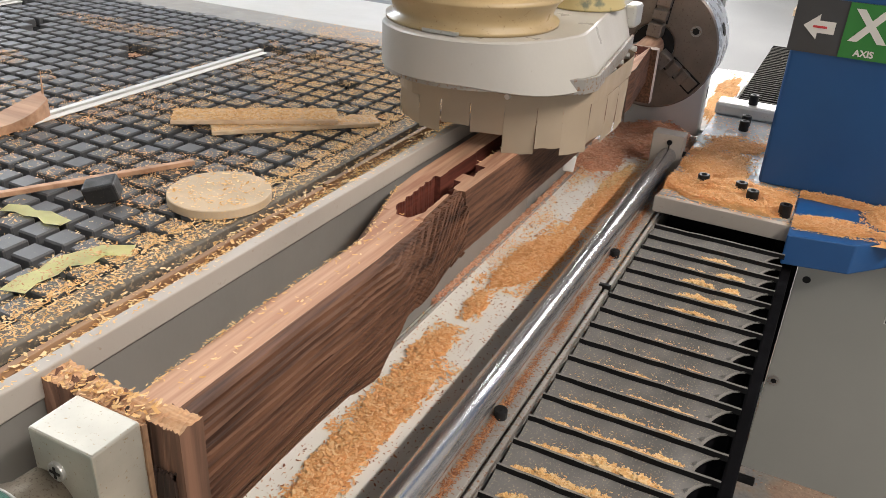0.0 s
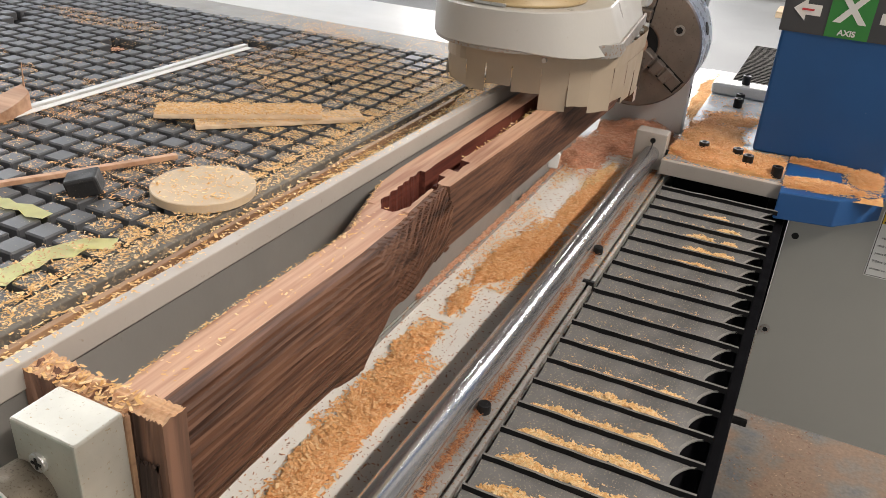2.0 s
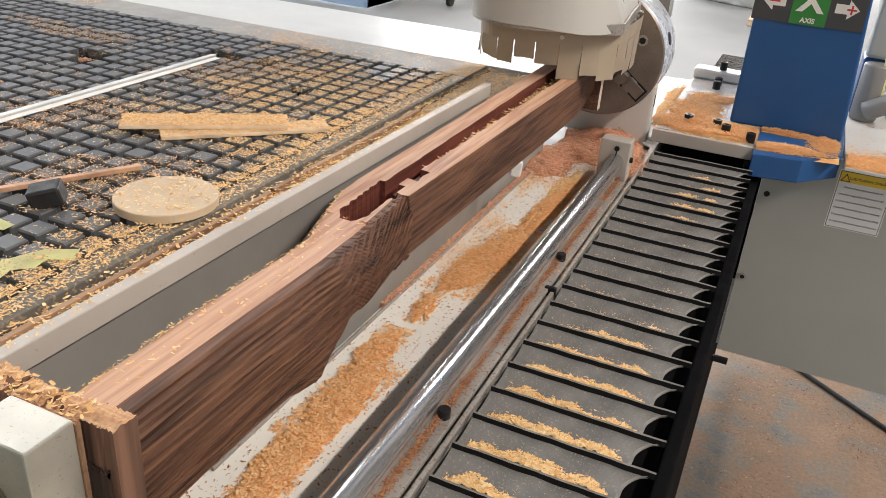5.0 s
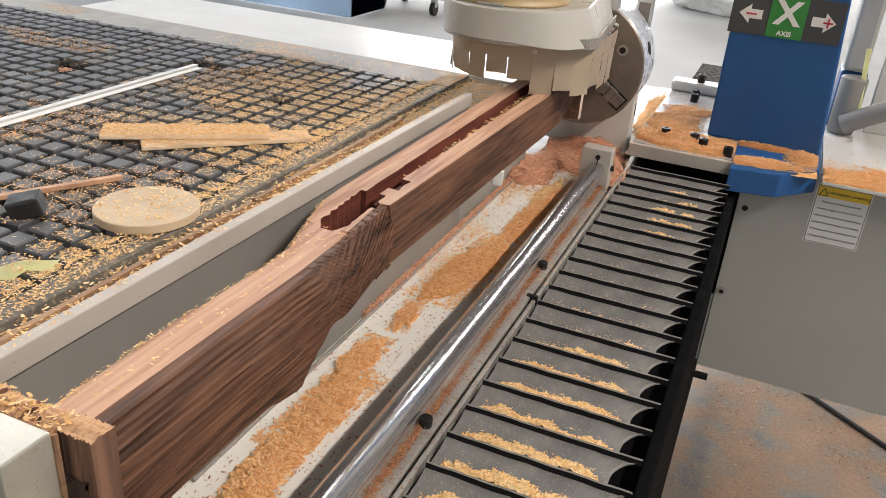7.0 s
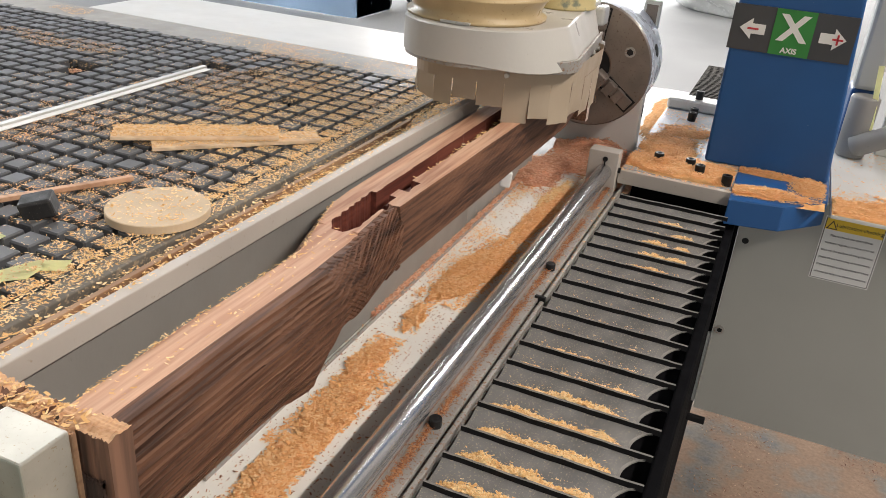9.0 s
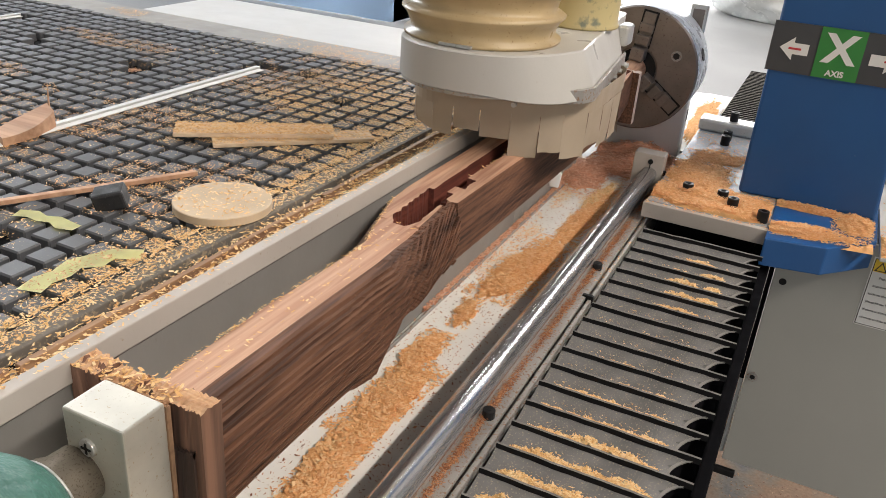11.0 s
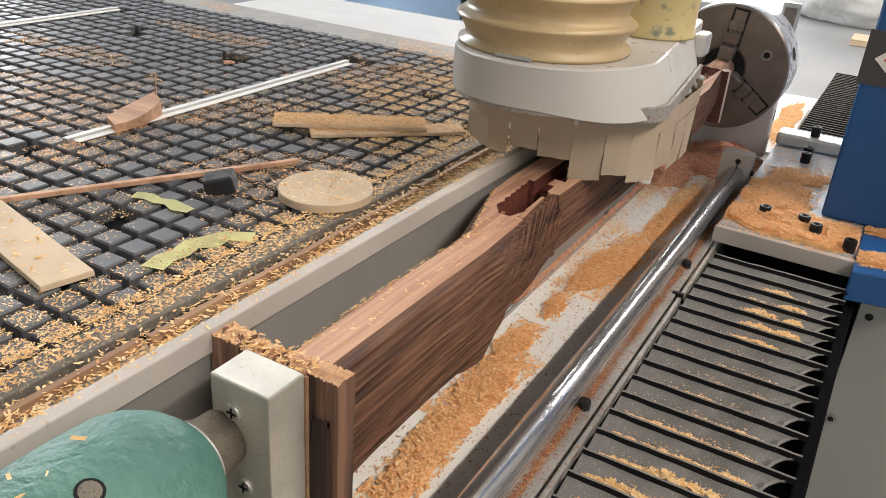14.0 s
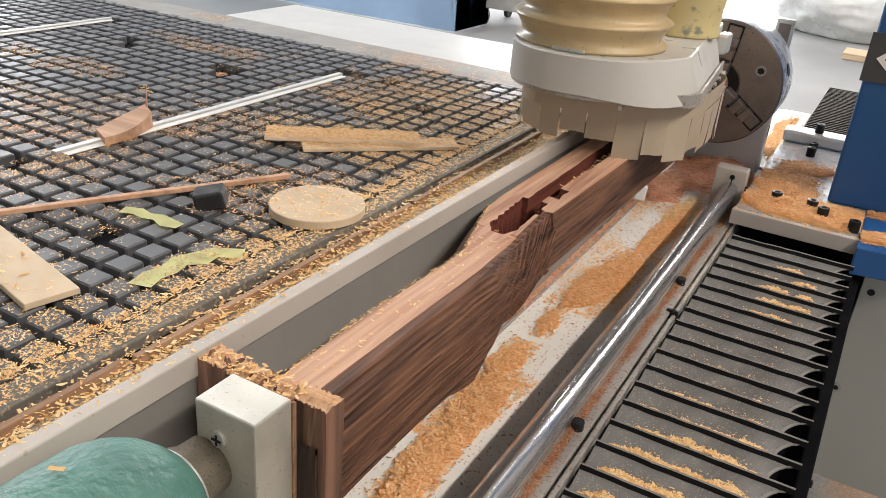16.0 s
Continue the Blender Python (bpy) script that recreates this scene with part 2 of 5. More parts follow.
CHIPP = island("chips_pale", [(0.0, (0.66, 0.37, 0.13)), (0.5, (0.88, 0.59, 0.27)), (1.0, (0.95, 0.76, 0.46))])
CHIPF = island("chips_trodden", [(0.0, (0.14, 0.075, 0.05)), (0.6, (0.25, 0.145, 0.095)), (1.0, (0.40, 0.28, 0.18))])
CHIPK = island("chips_rust", [(0.0, (0.20, 0.075, 0.035)), (0.6, (0.46, 0.20, 0.09)), (1.0, (0.66, 0.36, 0.18))])
CHIPR = island("chips_red", [(0.0, (0.55, 0.25, 0.15)), (0.5, (0.80, 0.45, 0.29)), (1.0, (0.90, 0.64, 0.45))])


# ---- mesh helpers ----
def part(name, bm, material, parent=None, label="", smooth=False):
    me = bpy.data.meshes.new(name)
    bm.to_mesh(me)
    bm.free()
    return mesh_part(name, me, material, parent, label, smooth)


def mesh_part(name, me, material, parent=None, label="", smooth=False):
    for m in material if isinstance(material, (list, tuple)) else [material]:
        me.materials.append(m)
    if smooth:
        for p in me.polygons:
            p.use_smooth = True
    ob = new(name, me)
    ob.parent = parent
    if label:
        tagged(ob, label)
    return ob


def thing(name, label, category, at=(0, 0, 0), group="", kind=""):
    e = new(name)
    e.location = at
    e.empty_display_size = 0.05
    return tagged(e, label, category, group, kind)


def box(lo, hi, bevel=0.0, seg=2, bm=None, turn=None):
    bm = bm or bmesh.new()
    made = bmesh.ops.create_cube(bm, size=1.0)["verts"]
    size = [h - l for l, h in zip(lo, hi)]
    mid = [(h + l) / 2 for l, h in zip(lo, hi)]
    m = Matrix.Translation(mid) @ (turn or Matrix()) @ Matrix.Diagonal((*size, 1))
    bmesh.ops.transform(bm, matrix=m, verts=made)
    if bevel:
        es = list({e for v in made for e in v.link_edges})
        bmesh.ops.bevel(bm, geom=es, offset=bevel, segments=seg, affect="EDGES", profile=0.5)
    return bm


def rod_mesh(a, b, r, seg=24, r2=None, bevel=0.0, bm=None):
    bm = bm or bmesh.new()
    a, b = Vector(a), Vector(b)
    made = bmesh.ops.create_cone(bm, cap_ends=True, segments=seg, radius1=r, radius2=r if r2 is None else r2, depth=(b - a).length)["verts"]
    turn = (b - a).to_track_quat("Z", "Y").to_matrix().to_4x4()
    bmesh.ops.transform(bm, matrix=Matrix.Translation((a + b) / 2) @ turn, verts=made)
    if bevel:
        caps = {f for v in made for f in v.link_faces if len(f.verts) > 4}
        es = list({e for f in caps for e in f.edges})
        bmesh.ops.bevel(bm, geom=es, offset=bevel, segments=2, affect="EDGES", profile=0.5)
    return bm


def prism(outline, z0, z1, bevel=0.0, bm=None):
    """An upright body over a flat outline of (x, y)."""
    bm = bm or bmesh.new()
    vs = [bm.verts.new((x, y, z0)) for x, y in outline]
    f = bm.faces.new(vs)
    ext = bmesh.ops.extrude_face_region(bm, geom=[f])["geom"]
    up = [v for v in ext if isinstance(v, bmesh.types.BMVert)]
    bmesh.ops.translate(bm, vec=(0, 0, z1 - z0), verts=up)
    bmesh.ops.recalc_face_normals(bm, faces=bm.faces[:])
    if bevel:
        bmesh.ops.bevel(bm, geom=bm.edges[:], offset=bevel, segments=2, affect="EDGES", profile=0.5)
    return bm


def lathe(profile, axis_at, seg=48, bm=None):
    """A body of rings (radius, height) round an upright axis at (x, y)."""
    bm = bm or bmesh.new()
    rings = []
    for r, z in profile:
        rings.append([bm.verts.new((axis_at[0] + r * math.cos(2 * math.pi * k / seg), axis_at[1] + r * math.sin(2 * math.pi * k / seg), z)) for k in range(seg)])
    for a, b in zip(rings, rings[1:]):
        for k in range(seg):
            bm.faces.new((a[k], a[(k + 1) % seg], b[(k + 1) % seg], b[k]))
    bm.faces.new(rings[0][::-1])
    bm.faces.new(rings[-1])
    return bm


def lettering(text, size, at, parent, material, bold=0.0, align="CENTER"):
    """Raised letters on a face that looks towards -y."""
    cu = bpy.data.curves.new("letters", "FONT")
    cu.body, cu.size, cu.align_x, cu.align_y, cu.extrude, cu.offset = text, size, align, "CENTER", 0.0002, bold
    tmp = bpy.data.objects.new("letters", cu)
    scene.collection.objects.link(tmp)
    bpy.context.view_layer.update()
    me = bpy.data.meshes.new_from_object(tmp.evaluated_get(bpy.context.evaluated_depsgraph_get()))
    bpy.data.objects.remove(tmp)
    me.transform(Matrix.Translation(at) @ pose(0, 0, 0, 90, 0, 0))
    me.materials.clear()
    return mesh_part("lettering", me, material, parent)


rng = np.random.default_rng(7)


def chip_mesh(points, length=(0.002, 0.006), lift=0.0008, seed=1):
    """Curled wood chips lying at the given points, one island each."""
    r = np.random.default_rng(seed)
    p = np.asarray(points, float).reshape(-1, 3)
    n = len(p)
    L = r.uniform(length[0], length[1], n) * r.choice([0.5, 0.8, 1.0, 1.25], n)
    W = L * r.uniform(0.22, 0.5, n)
    yaw, curl, roll = r.uniform(0, 2 * np.pi, n), r.uniform(0.05, 0.5, n), r.normal(0, 0.25, n)
    tilt = r.normal(0, 0.14, n)
    rows = []
    for s, c in ((-0.5, 0.0), (0.0, -0.35), (0.5, 0.25)):
        for w in (-0.5, 0.5):
            lx, ly = s * L, w * W * (1 - 0.3 * abs(s))
            lz = (curl * (s * s) * L * 1.6) + c * curl * L * 0.3 + ly * np.sin(roll) + lx * np.sin(tilt)
            rows.append(np.stack([p[:, 0] + lx * np.cos(yaw) - ly * np.sin(yaw), p[:, 1] + lx * np.sin(yaw) + ly * np.cos(yaw), p[:, 2] + lift + np.abs(lz)], 1))
    v = np.stack(rows, 1).reshape(-1, 3)
    base = (np.arange(n) * 6)[:, None]
    faces = np.concatenate([base + [0, 2, 3, 1], base + [2, 4, 5, 3]])
    me = bpy.data.meshes.new("chips")
    me.from_pydata(v.tolist(), [], faces.tolist())
    return me


def chips(name, points, material, label, length=(0.002, 0.006), seed=1, parent=None):
    ob = mesh_part(name, chip_mesh(points, length, seed=seed), material, parent)
    if parent is None:
        tagged(ob, label, "sawdust", kind="stuff")
    else:
        tagged(ob, label)
    return ob


def heap(name, centre, size, height, material, label, turn=0.0, seed=0, parent=None, chip=None, count=400, length=(0.002, 0.005), res=26, clip=None):
    """A low uneven mound of dust with loose chips on it."""
    cx, cy, cz = centre
    a, b = size
    bm = bmesh.new()
    ct, st = math.cos(radians(turn)), math.sin(radians(turn))

    def top(u, v):
        d = math.hypot(u, v)
        wob = 0.46 * noise.noise((u * 1.7 + seed * 3.1, v * 2.2, 0.3)) + 0.30 * noise.noise((u * 4 + seed, v * 6, 1.3))
        h = max(0.0, 1 - (d + wob) ** 2)
        return height * h * (0.75 + 0.5 * noise.noise((u * 4 + seed, v * 4, 2.2))) if h > 0 else -0.003

    grid = []
    pts = []
    for i in range(res + 1):
        row = []
        for j in range(res + 1):
            u, v = -1.25 + 2.5 * i / res, -1.25 + 2.5 * j / res
            z = top(u, v)
            x, y = cx + ct * u * a - st * v * b, cy + st * u * a + ct * v * b
            if clip:
                x, y = min(max(x, clip[0]), clip[1]), min(max(y, clip[2]), clip[3])
            row.append(bm.verts.new((x, y, cz + z)))
        grid.append(row)
    for i in range(res):
        for j in range(res):
            bm.faces.new((grid[i][j], grid[i + 1][j], grid[i + 1][j + 1], grid[i][j + 1]))
    ob = part(name, bm, material, parent, smooth=True)
    if parent is None:
        tagged(ob, label, "sawdust", kind="stuff")
    else:
        tagged(ob, label)
    r = random.Random(seed + 11)
    while chip and len(pts) < count:
        u, v = r.uniform(-1.2, 1.2), r.uniform(-1.2, 1.2)
        z = top(u, v)
        x, y = cx + ct * u * a - st * v * b, cy + st * u * a + ct * v * b
        if clip and not (clip[0] < x < clip[1] and clip[2] < y < clip[3]):
            continue
        if z > 0 or r.random() < 0.22:
            pts.append((x, y, cz + max(z, 0) + (0.0018 * r.random() ** 2 if z > 0 else 0.0)))
    if chip:
        chips(name + "_chips" if parent is None else "chip_litter", pts, chip, label, length, seed + 5, parent)
    return ob


# ---- large structure ----
BED = 0.85
TABLE = 0.747

floor = part("floor", box((-14, -6, -0.1), (10, 16, 0.0)), CONCRETE)
tagged(floor, "pale grey concrete workshop floor dusted with sawdust", "floor", kind="structure")


# assumed hall shell out of view; it keeps the open sky's light off
def hall_wall(name, lo, hi, label):
    tagged(part(name, box(lo, hi), WALLH), label, "wall", kind="structure")


hall_wall("wall_north_lower", (-14, 15.8, 0), (10, 16, 0.75), "plain pale workshop end wall below the window band")
hall_wall("wall_north_upper", (-14, 15.8, 4.45), (10, 16, 5.7), "plain pale workshop end wall above the window band")
hall_wall("wall_north_side", (1.1, 15.8, 0.75), (10, 16, 4.45), "plain pale workshop end wall beside the window band")
hall_wall("wall_west_lower", (-14.2, -6, 0), (-14, 16, 1.65), "plain pale workshop side wall below a window")
hall_wall("wall_west_upper", (-14.2, -6, 4.55), (-14, 16, 5.7), "plain pale workshop side wall above a window")
hall_wall("wall_west_side", (-14.2, -6, 1.65), (-14, 2.9, 4.55), "plain pale workshop side wall beside a window")
hall_wall("wall_west_end", (-14.2, 12.1, 1.65), (-14, 16, 4.55), "plain pale workshop side wall beside a window")
hall_wall("wall_east", (10, -6, 0), (10.2, 16, 5.7), "plain pale workshop side wall")
hall_wall("wall_south_lower", (-14, -6.2, 0), (10, -6, 1.75), "plain pale workshop wall below an added fill opening")
hall_wall("wall_south_upper", (-14, -6.2, 4.25), (10, -6, 5.7), "plain pale workshop wall above an added fill opening")
hall_wall("wall_south_side", (-14, -6.2, 1.75), (-1.55, -6, 4.25), "plain pale workshop wall beside an added fill opening")
hall_wall("wall_south_end", (5.55, -6.2, 1.75), (10, -6, 4.25), "plain pale workshop wall beside an added fill opening")
bm = box((-14, -6, 5.7), (-4.3, 16, 5.8))
box((-1.7, -6, 5.7), (3.7, 16, 5.8), bm=bm)
box((-4.3, -6, 5.7), (-1.7, 0.9, 5.8), bm=bm)
box((-4.3, 10.1, 5.7), (-1.7, 16, 5.8), bm=bm)
box((4.9, -6, 5.7), (10, 16, 5.8), bm=bm)
box((3.7, 8.1, 5.7), (4.9, 16, 5.8), bm=bm)
box((3.7, -6, 5.7), (4.9, -5.1, 5.8), bm=bm)
tagged(part("ceiling", bm, WALLH), "plain pale workshop ceiling with two long unseen roof lights", "ceiling", kind="structure")

# the grooved vacuum bed
bed = thing("vacuum_bed", "black grooved vacuum table with a dusty grey rim", "machine bed", (-0.9, 0.5, 0))
bed.location = (0, 0, 0)
part("bed_body", box((-2.2, -0.5, 0.62), (-0.243, 1.249, BED - 0.0115), 0.002), GROOVESHADE, bed, "black slotted base of the bed")
part("rim", box((-2.2, 1.176, BED - 0.02), (-0.243, 1.249, BED), 0.001), BEDFRAME, bed, "dusty grey rim board")
part("edge_band", box((-0.2625, -0.5, BED - 0.02), (-0.243, 1.176, BED - 0.0005), 0.001), BAND, bed, "flat dusty black edge band")

PITCH, CX, CY = 0.025, -0.35, 0.75
cell_mesh = bpy.data.meshes.new("cell")
bm = box((-0.0096, -0.0096, -0.012), (0.0096, 0.0096, 0.0), 0.0012, 1)
bm.to_mesh(cell_mesh)
bm.free()
cell_mesh.materials.append(CELL)
GONE = {(-13, 9), (-20, 9), (-1, 10), (-8, 12), (-5, 13), (-7, 13), (-8, 13), (-12, 8), (-12, 9), (-21, 10), (-8, -6), (-3, -11), (-26, 13), (-1, -8)}
STRIP_COLS = ((-0.5375, 0.628, 1.055), (-1.005, 0.55, 1.075))
rest_v, rest_f = [], []
cv = [tuple(v.co) for v in cell_mesh.vertices]
cf = [tuple(p.vertices) for p in cell_mesh.polygons]
cells_rng = random.Random(4)
near = []
for i in range(-72, 4):
    for j in range(-45, 18):
        if (i, j) in GONE:
            continue
        x, y = CX + i * PITCH, CY + j * PITCH
        dz = cells_rng.uniform(-0.0006, 0.0003)
        if -0.58 < x and 0.44 < y < 1.05 and len(near) < 300:
            near.append((x, y, dz))
            continue
        o = len(rest_v)
        rest_v += [(x + a, y + b, BED + dz + c) for a, b, c in cv]
        rest_f += [tuple(o + k for k in f) for f in cf]
me = bpy.data.meshes.new("cells")
me.from_pydata(rest_v, [], rest_f)
tagged(mesh_part("cell_field", me, CELL, bed, "square black cells between the vacuum grooves"), kind="stuff")

# rotary-axis trough: ledge, guard board, wall and white base table
trough = thing("machine_frame", "off-white steel machine frame with a trough for the rotary axis", "machine frame")
part("ledge", box((-0.2425, -0.5, 0.66), (-0.1525, 1.249, 0.842), 0.001), BEDFRAME, trough, "dusty ledge beside the bed")
bm = box((-0.152, -0.5, 0.66), (-0.147, 1.0, 0.8903))
for v in bm.verts:
    if v.co.z > 0.8:
        v.co.z -= 0.0105 * (v.co.y - 0.35)
part("trough_wall", bm, WALLG, trough, "grey painted trough wall")
bm = box((-0.1525, -0.5, 0.8905), (-0.1445, 1.0, 0.9035), 0.0008)
for v in bm.verts:
    v.co.z -= 0.0105 * (v.co.y - 0.35)
part("guard_board", bm, RAILW, trough, "white guard board with a worn edge")
part("base_table", box((-0.1465, -0.5, 0.66), (-0.0665, 1.80, TABLE), 0.001), PLATE, trough, "white painted base table specked with chips")
part("side_channel", box((-0.066, -0.5, 0.66), (-0.0195, 1.70, 0.744), 0.0005), ALUDIRTY, trough, "dirty grey steel channel")
part("channel_lip", box((-0.0245, -0.5, 0.7445), (-0.0205, 1.70, 0.7495), 0.0008), ALUDIRTY, trough, "narrow pale lip along the channel")
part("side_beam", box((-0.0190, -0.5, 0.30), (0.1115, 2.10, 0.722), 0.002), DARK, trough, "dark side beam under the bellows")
part("rear_table", box((-0.93, 1.2495, 0.80), (-0.1475, 1.436, BED), 0.002), WHITE, trough, "white sheet-metal table edge behind the bed")
part("under_body", box((-2.1, -0.4, 0.08), (-0.03, 1.9, 0.655), 0.004), WALLG, trough, "grey machine base")
part("cable_edge", rod_mesh((-0.1405, 0.55, 0.7495), (-0.1405, 1.16, 0.7495), 0.0016, 8), ALUDIRTY, trough, "thin grey cable along the wall foot")
part("rear_sill", box((-0.0660, 1.405, 0.7442), (-0.0200, 1.80, 0.7480), 0.0008), PLATE, trough, "white painted sill behind the headstock")
for y in (0.884, 0.35):
    part("joint_clip", box((-0.0300, y - 0.002, 0.744), (-0.0195, y + 0.002, 0.7535), 0.0006), BOLT, trough)

# black strip on the ledge stands for the bed edge's shade
part("edge_shade_strip", box((-0.2424, -0.5, 0.8415), (-0.2390, 1.249, 0.8427)), GROOVESHADE, trough, "near-black strip painted as shade beside the bed")

brown = thing("wooden_strip", "thin reddish wooden strip lying broken along the ledge", "wood strip")
for y0, y1, dx in ((0.10, 0.447, 0.0), (0.452, 0.742, 0.0022), (0.748, 1.02, 0.0004)):
    part("strip_piece", box((-0.2345 + dx, y0, 0.8427), (-0.2300 + dx, y1, 0.8500), 0.0006), STRIPW, brown)

# supported shaft
shaft = thing("linear_shaft", "polished round steel shaft on an aluminium support rail", "shaft")
part("shaft_rod", rod_mesh((-0.045, -0.3, 0.772), (-0.045, 1.214, 0.772), 0.0105, 40), CHROME, shaft, "polished steel rod", True)
sup = box((-0.0655, -0.3, 0.7475), (-0.0265, 1.19, 0.7515), 0.0006)
box((-0.0495, -0.3, 0.7512), (-0.0405, 1.19, 0.764), 0.001, bm=sup)
part("support_rail", sup, ALUDIRTY, shaft, "dirty aluminium support rail")
for y in (0.111, 0.389, 0.667, 0.945):
    b = rod_mesh((-0.034, y, 0.7512), (-0.034, y, 0.7585), 0.0048, 16, bevel=0.0006)
    rod_mesh((-0.034, y, 0.7582), (-0.034, y, 0.7588), 0.0022, 6, bm=b)
    part("cap_screw", b, BOLT, shaft)

block = thing("shaft_end_block", "small white-painted clamp block holding the end of the shaft", "clamp block")
bm = box((-0.0665, 1.2, TABLE + 0.0005), (-0.0290, 1.222, 0.799), 0.0012)
part("block_body", bm, RAILW, block)
bm = rod_mesh((-0.045, 1.1985, 0.7895), (-0.045, 1.2005, 0.7895), 0.0032, 16)
box((-0.0457, 1.1990, 0.7815), (-0.0443, 1.2004, 0.790), bm=bm)
part("clamp_slot", bm, BOLT, block, "dark clamp slot")
part("set_screw", rod_mesh((-0.0292, 1.211, 0.7745), (-0.0255, 1.211, 0.7745), 0.0035, 12), BOLT, block)

# chuck and headstock
AX, AZ, CR = -0.1090, 0.8750, 0.0832
chuck = thing("lathe_chuck", "dark steel three-jaw lathe chuck with a bright rim", "chuck")
part("rim", rod_mesh((AX, 1.3185, AZ), (AX, 1.392, AZ), CR, 96, bevel=0.0025), STEELRIM, chuck, "polished deep outer rim", True)
bm = bmesh.new()
seg = 72
ring_r = (CR - 0.0006, CR - 0.0026, 0.0300, 0.0275, 0.0275)
ring_y = (1.3180, 1.3155, 1.3155, 1.317, 1.334)
rings = [[bm.verts.new((AX + r * math.cos(2 * math.pi * k / seg), y, AZ + r * math.sin(2 * math.pi * k / seg))) for k in range(seg)] for r, y in zip(ring_r, ring_y)]
for a, b in zip(rings, rings[1:]):
    for k in range(seg):
        bm.faces.new((a[k], a[(k + 1) % seg], b[(k + 1) % seg], b[k]))
bm.faces.new(rings[-1])
bmesh.ops.recalc_face_normals(bm, faces=bm.faces[:])
part("face_plate", bm, STEEL, chuck, "oily dark steel face")
# solid near-black plug puts the bore's shade into colour
part("bore_plug", rod_mesh((AX, 1.3168, AZ), (AX, 1.3335, AZ), 0.0272, 40), BOLT, chuck, "near-black plug standing for the shade in the chuck's bore")
for n in range(3):
    m = Matrix.Translation((AX, 0, AZ)) @ pose(0, 0, 0, 0, 7 + 120 * n, 0)
    bm = box((-0.0105, 1.3148, 0.030), (0.0105, 1.320, 0.0785))
    bm.transform(m)
    part("jaw_slot", bm, BOLT, chuck)
    # a jaw climbs inwards in three steps, each with a hollow between
    bm = box((-0.0092, 1.296, 0.014), (0.0092, 1.319, 0.031), 0.0016)
    box((-0.0092, 1.303, 0.0345), (0.0092, 1.319, 0.047), 0.0014, bm=bm)
    box((-0.0092, 1.309, 0.0505), (0.0092, 1.319, 0.062), 0.0012, bm=bm)
    box((-0.0080, 1.3125, 0.030), (0.0080, 1.319, 0.076), 0.0008, bm=bm)
    bm.transform(m)
    part("jaw", bm, STEEL, chuck, "stepped steel jaw")
    m2 = Matrix.Translation((AX, 0, AZ)) @ pose(0, 0, 0, 0, 64 + 120 * n, 0)
    bm = rod_mesh((0, 1.3142, 0.057), (0, 1.317, 0.057), 0.0070, 24)
    bm.transform(m2)
    socket = part("key_socket", bm, ALUDIRTY, chuck)
    bm = rod_mesh((0, 1.3139, 0.057), (0, 1.316, 0.057), 0.0046, 6)
    bm.transform(m2)
    part("socket_hole", bm, BOLT, socket)
    # key hole in the rim
    m3 = Matrix.Translation((AX, 0, AZ)) @ pose(0, 0, 0, 0, 72 + 120 * n, 0)
    bm = rod_mesh((0, 1.352, CR - 0.004), (0, 1.352, CR + 0.0006), 0.0085, 24)
    bm.transform(m3)
    part("key_hole", bm, BOLT, chuck)

head = thing("headstock", "white painted rotary headstock housing behind the chuck", "headstock")
part("housing", box((-0.175, 1.393, TABLE + 0.0005), (-0.062, 1.52, 0.945), 0.006), WHITE, head)
part("foot", box((-0.175, 1.372, TABLE + 0.0005), (-0.0385, 1.3925, 0.838), 0.003), WHITE, head, "white mounting foot")
for y, z in ((1.379, 0.800),):
    part("slot", box((-0.0386, y, z), (-0.0379, y + 0.006, z + 0.017), 0.0003), BOLT, head)
plate = part("motor_plate", box((-0.064, 1.395, 0.920), (-0.0405, 1.403, 0.958), 0.0015), ALU, head, "grey motor flange")
part("plate_recess", box((-0.0600, 1.3942, 0.926), (-0.0445, 1.3949, 0.952)), STEEL, plate)

# ---- the workpiece: a half-carved stock ----
def lerp(y, pts):
    return float(np.interp(y, [p[0] for p in pts], [p[1] for p in pts]))


XL = ((0.434, -0.1155), (0.52, -0.1170), (0.60, -0.1135), (0.622, -0.1145), (0.655, -0.125), (0.695, -0.1355), (0.72, -0.1370), (1.25, -0.1335))
XR = ((0.434, -0.0945), (0.52, -0.0945), (0.60, -0.0925), (0.64, -0.0945), (0.7035, -0.0995), (0.7125, -0.0995), (0.7135, -0.0925), (1.12, -0.0823), (1.24, -0.0950))
ZB = ((0.434, 0.826), (0.55, 0.828), (0.578, 0.820), (0.592, 0.832), (0.612, 0.8465), (0.70, 0.842), (1.25, 0.846))
BULGE = ((0.434, 0.016), (0.56, 0.017), (0.62, 0.014), (0.69, 0.010), (0.7125, 0.008), (0.7135, 0.0015), (1.25, 0.001))


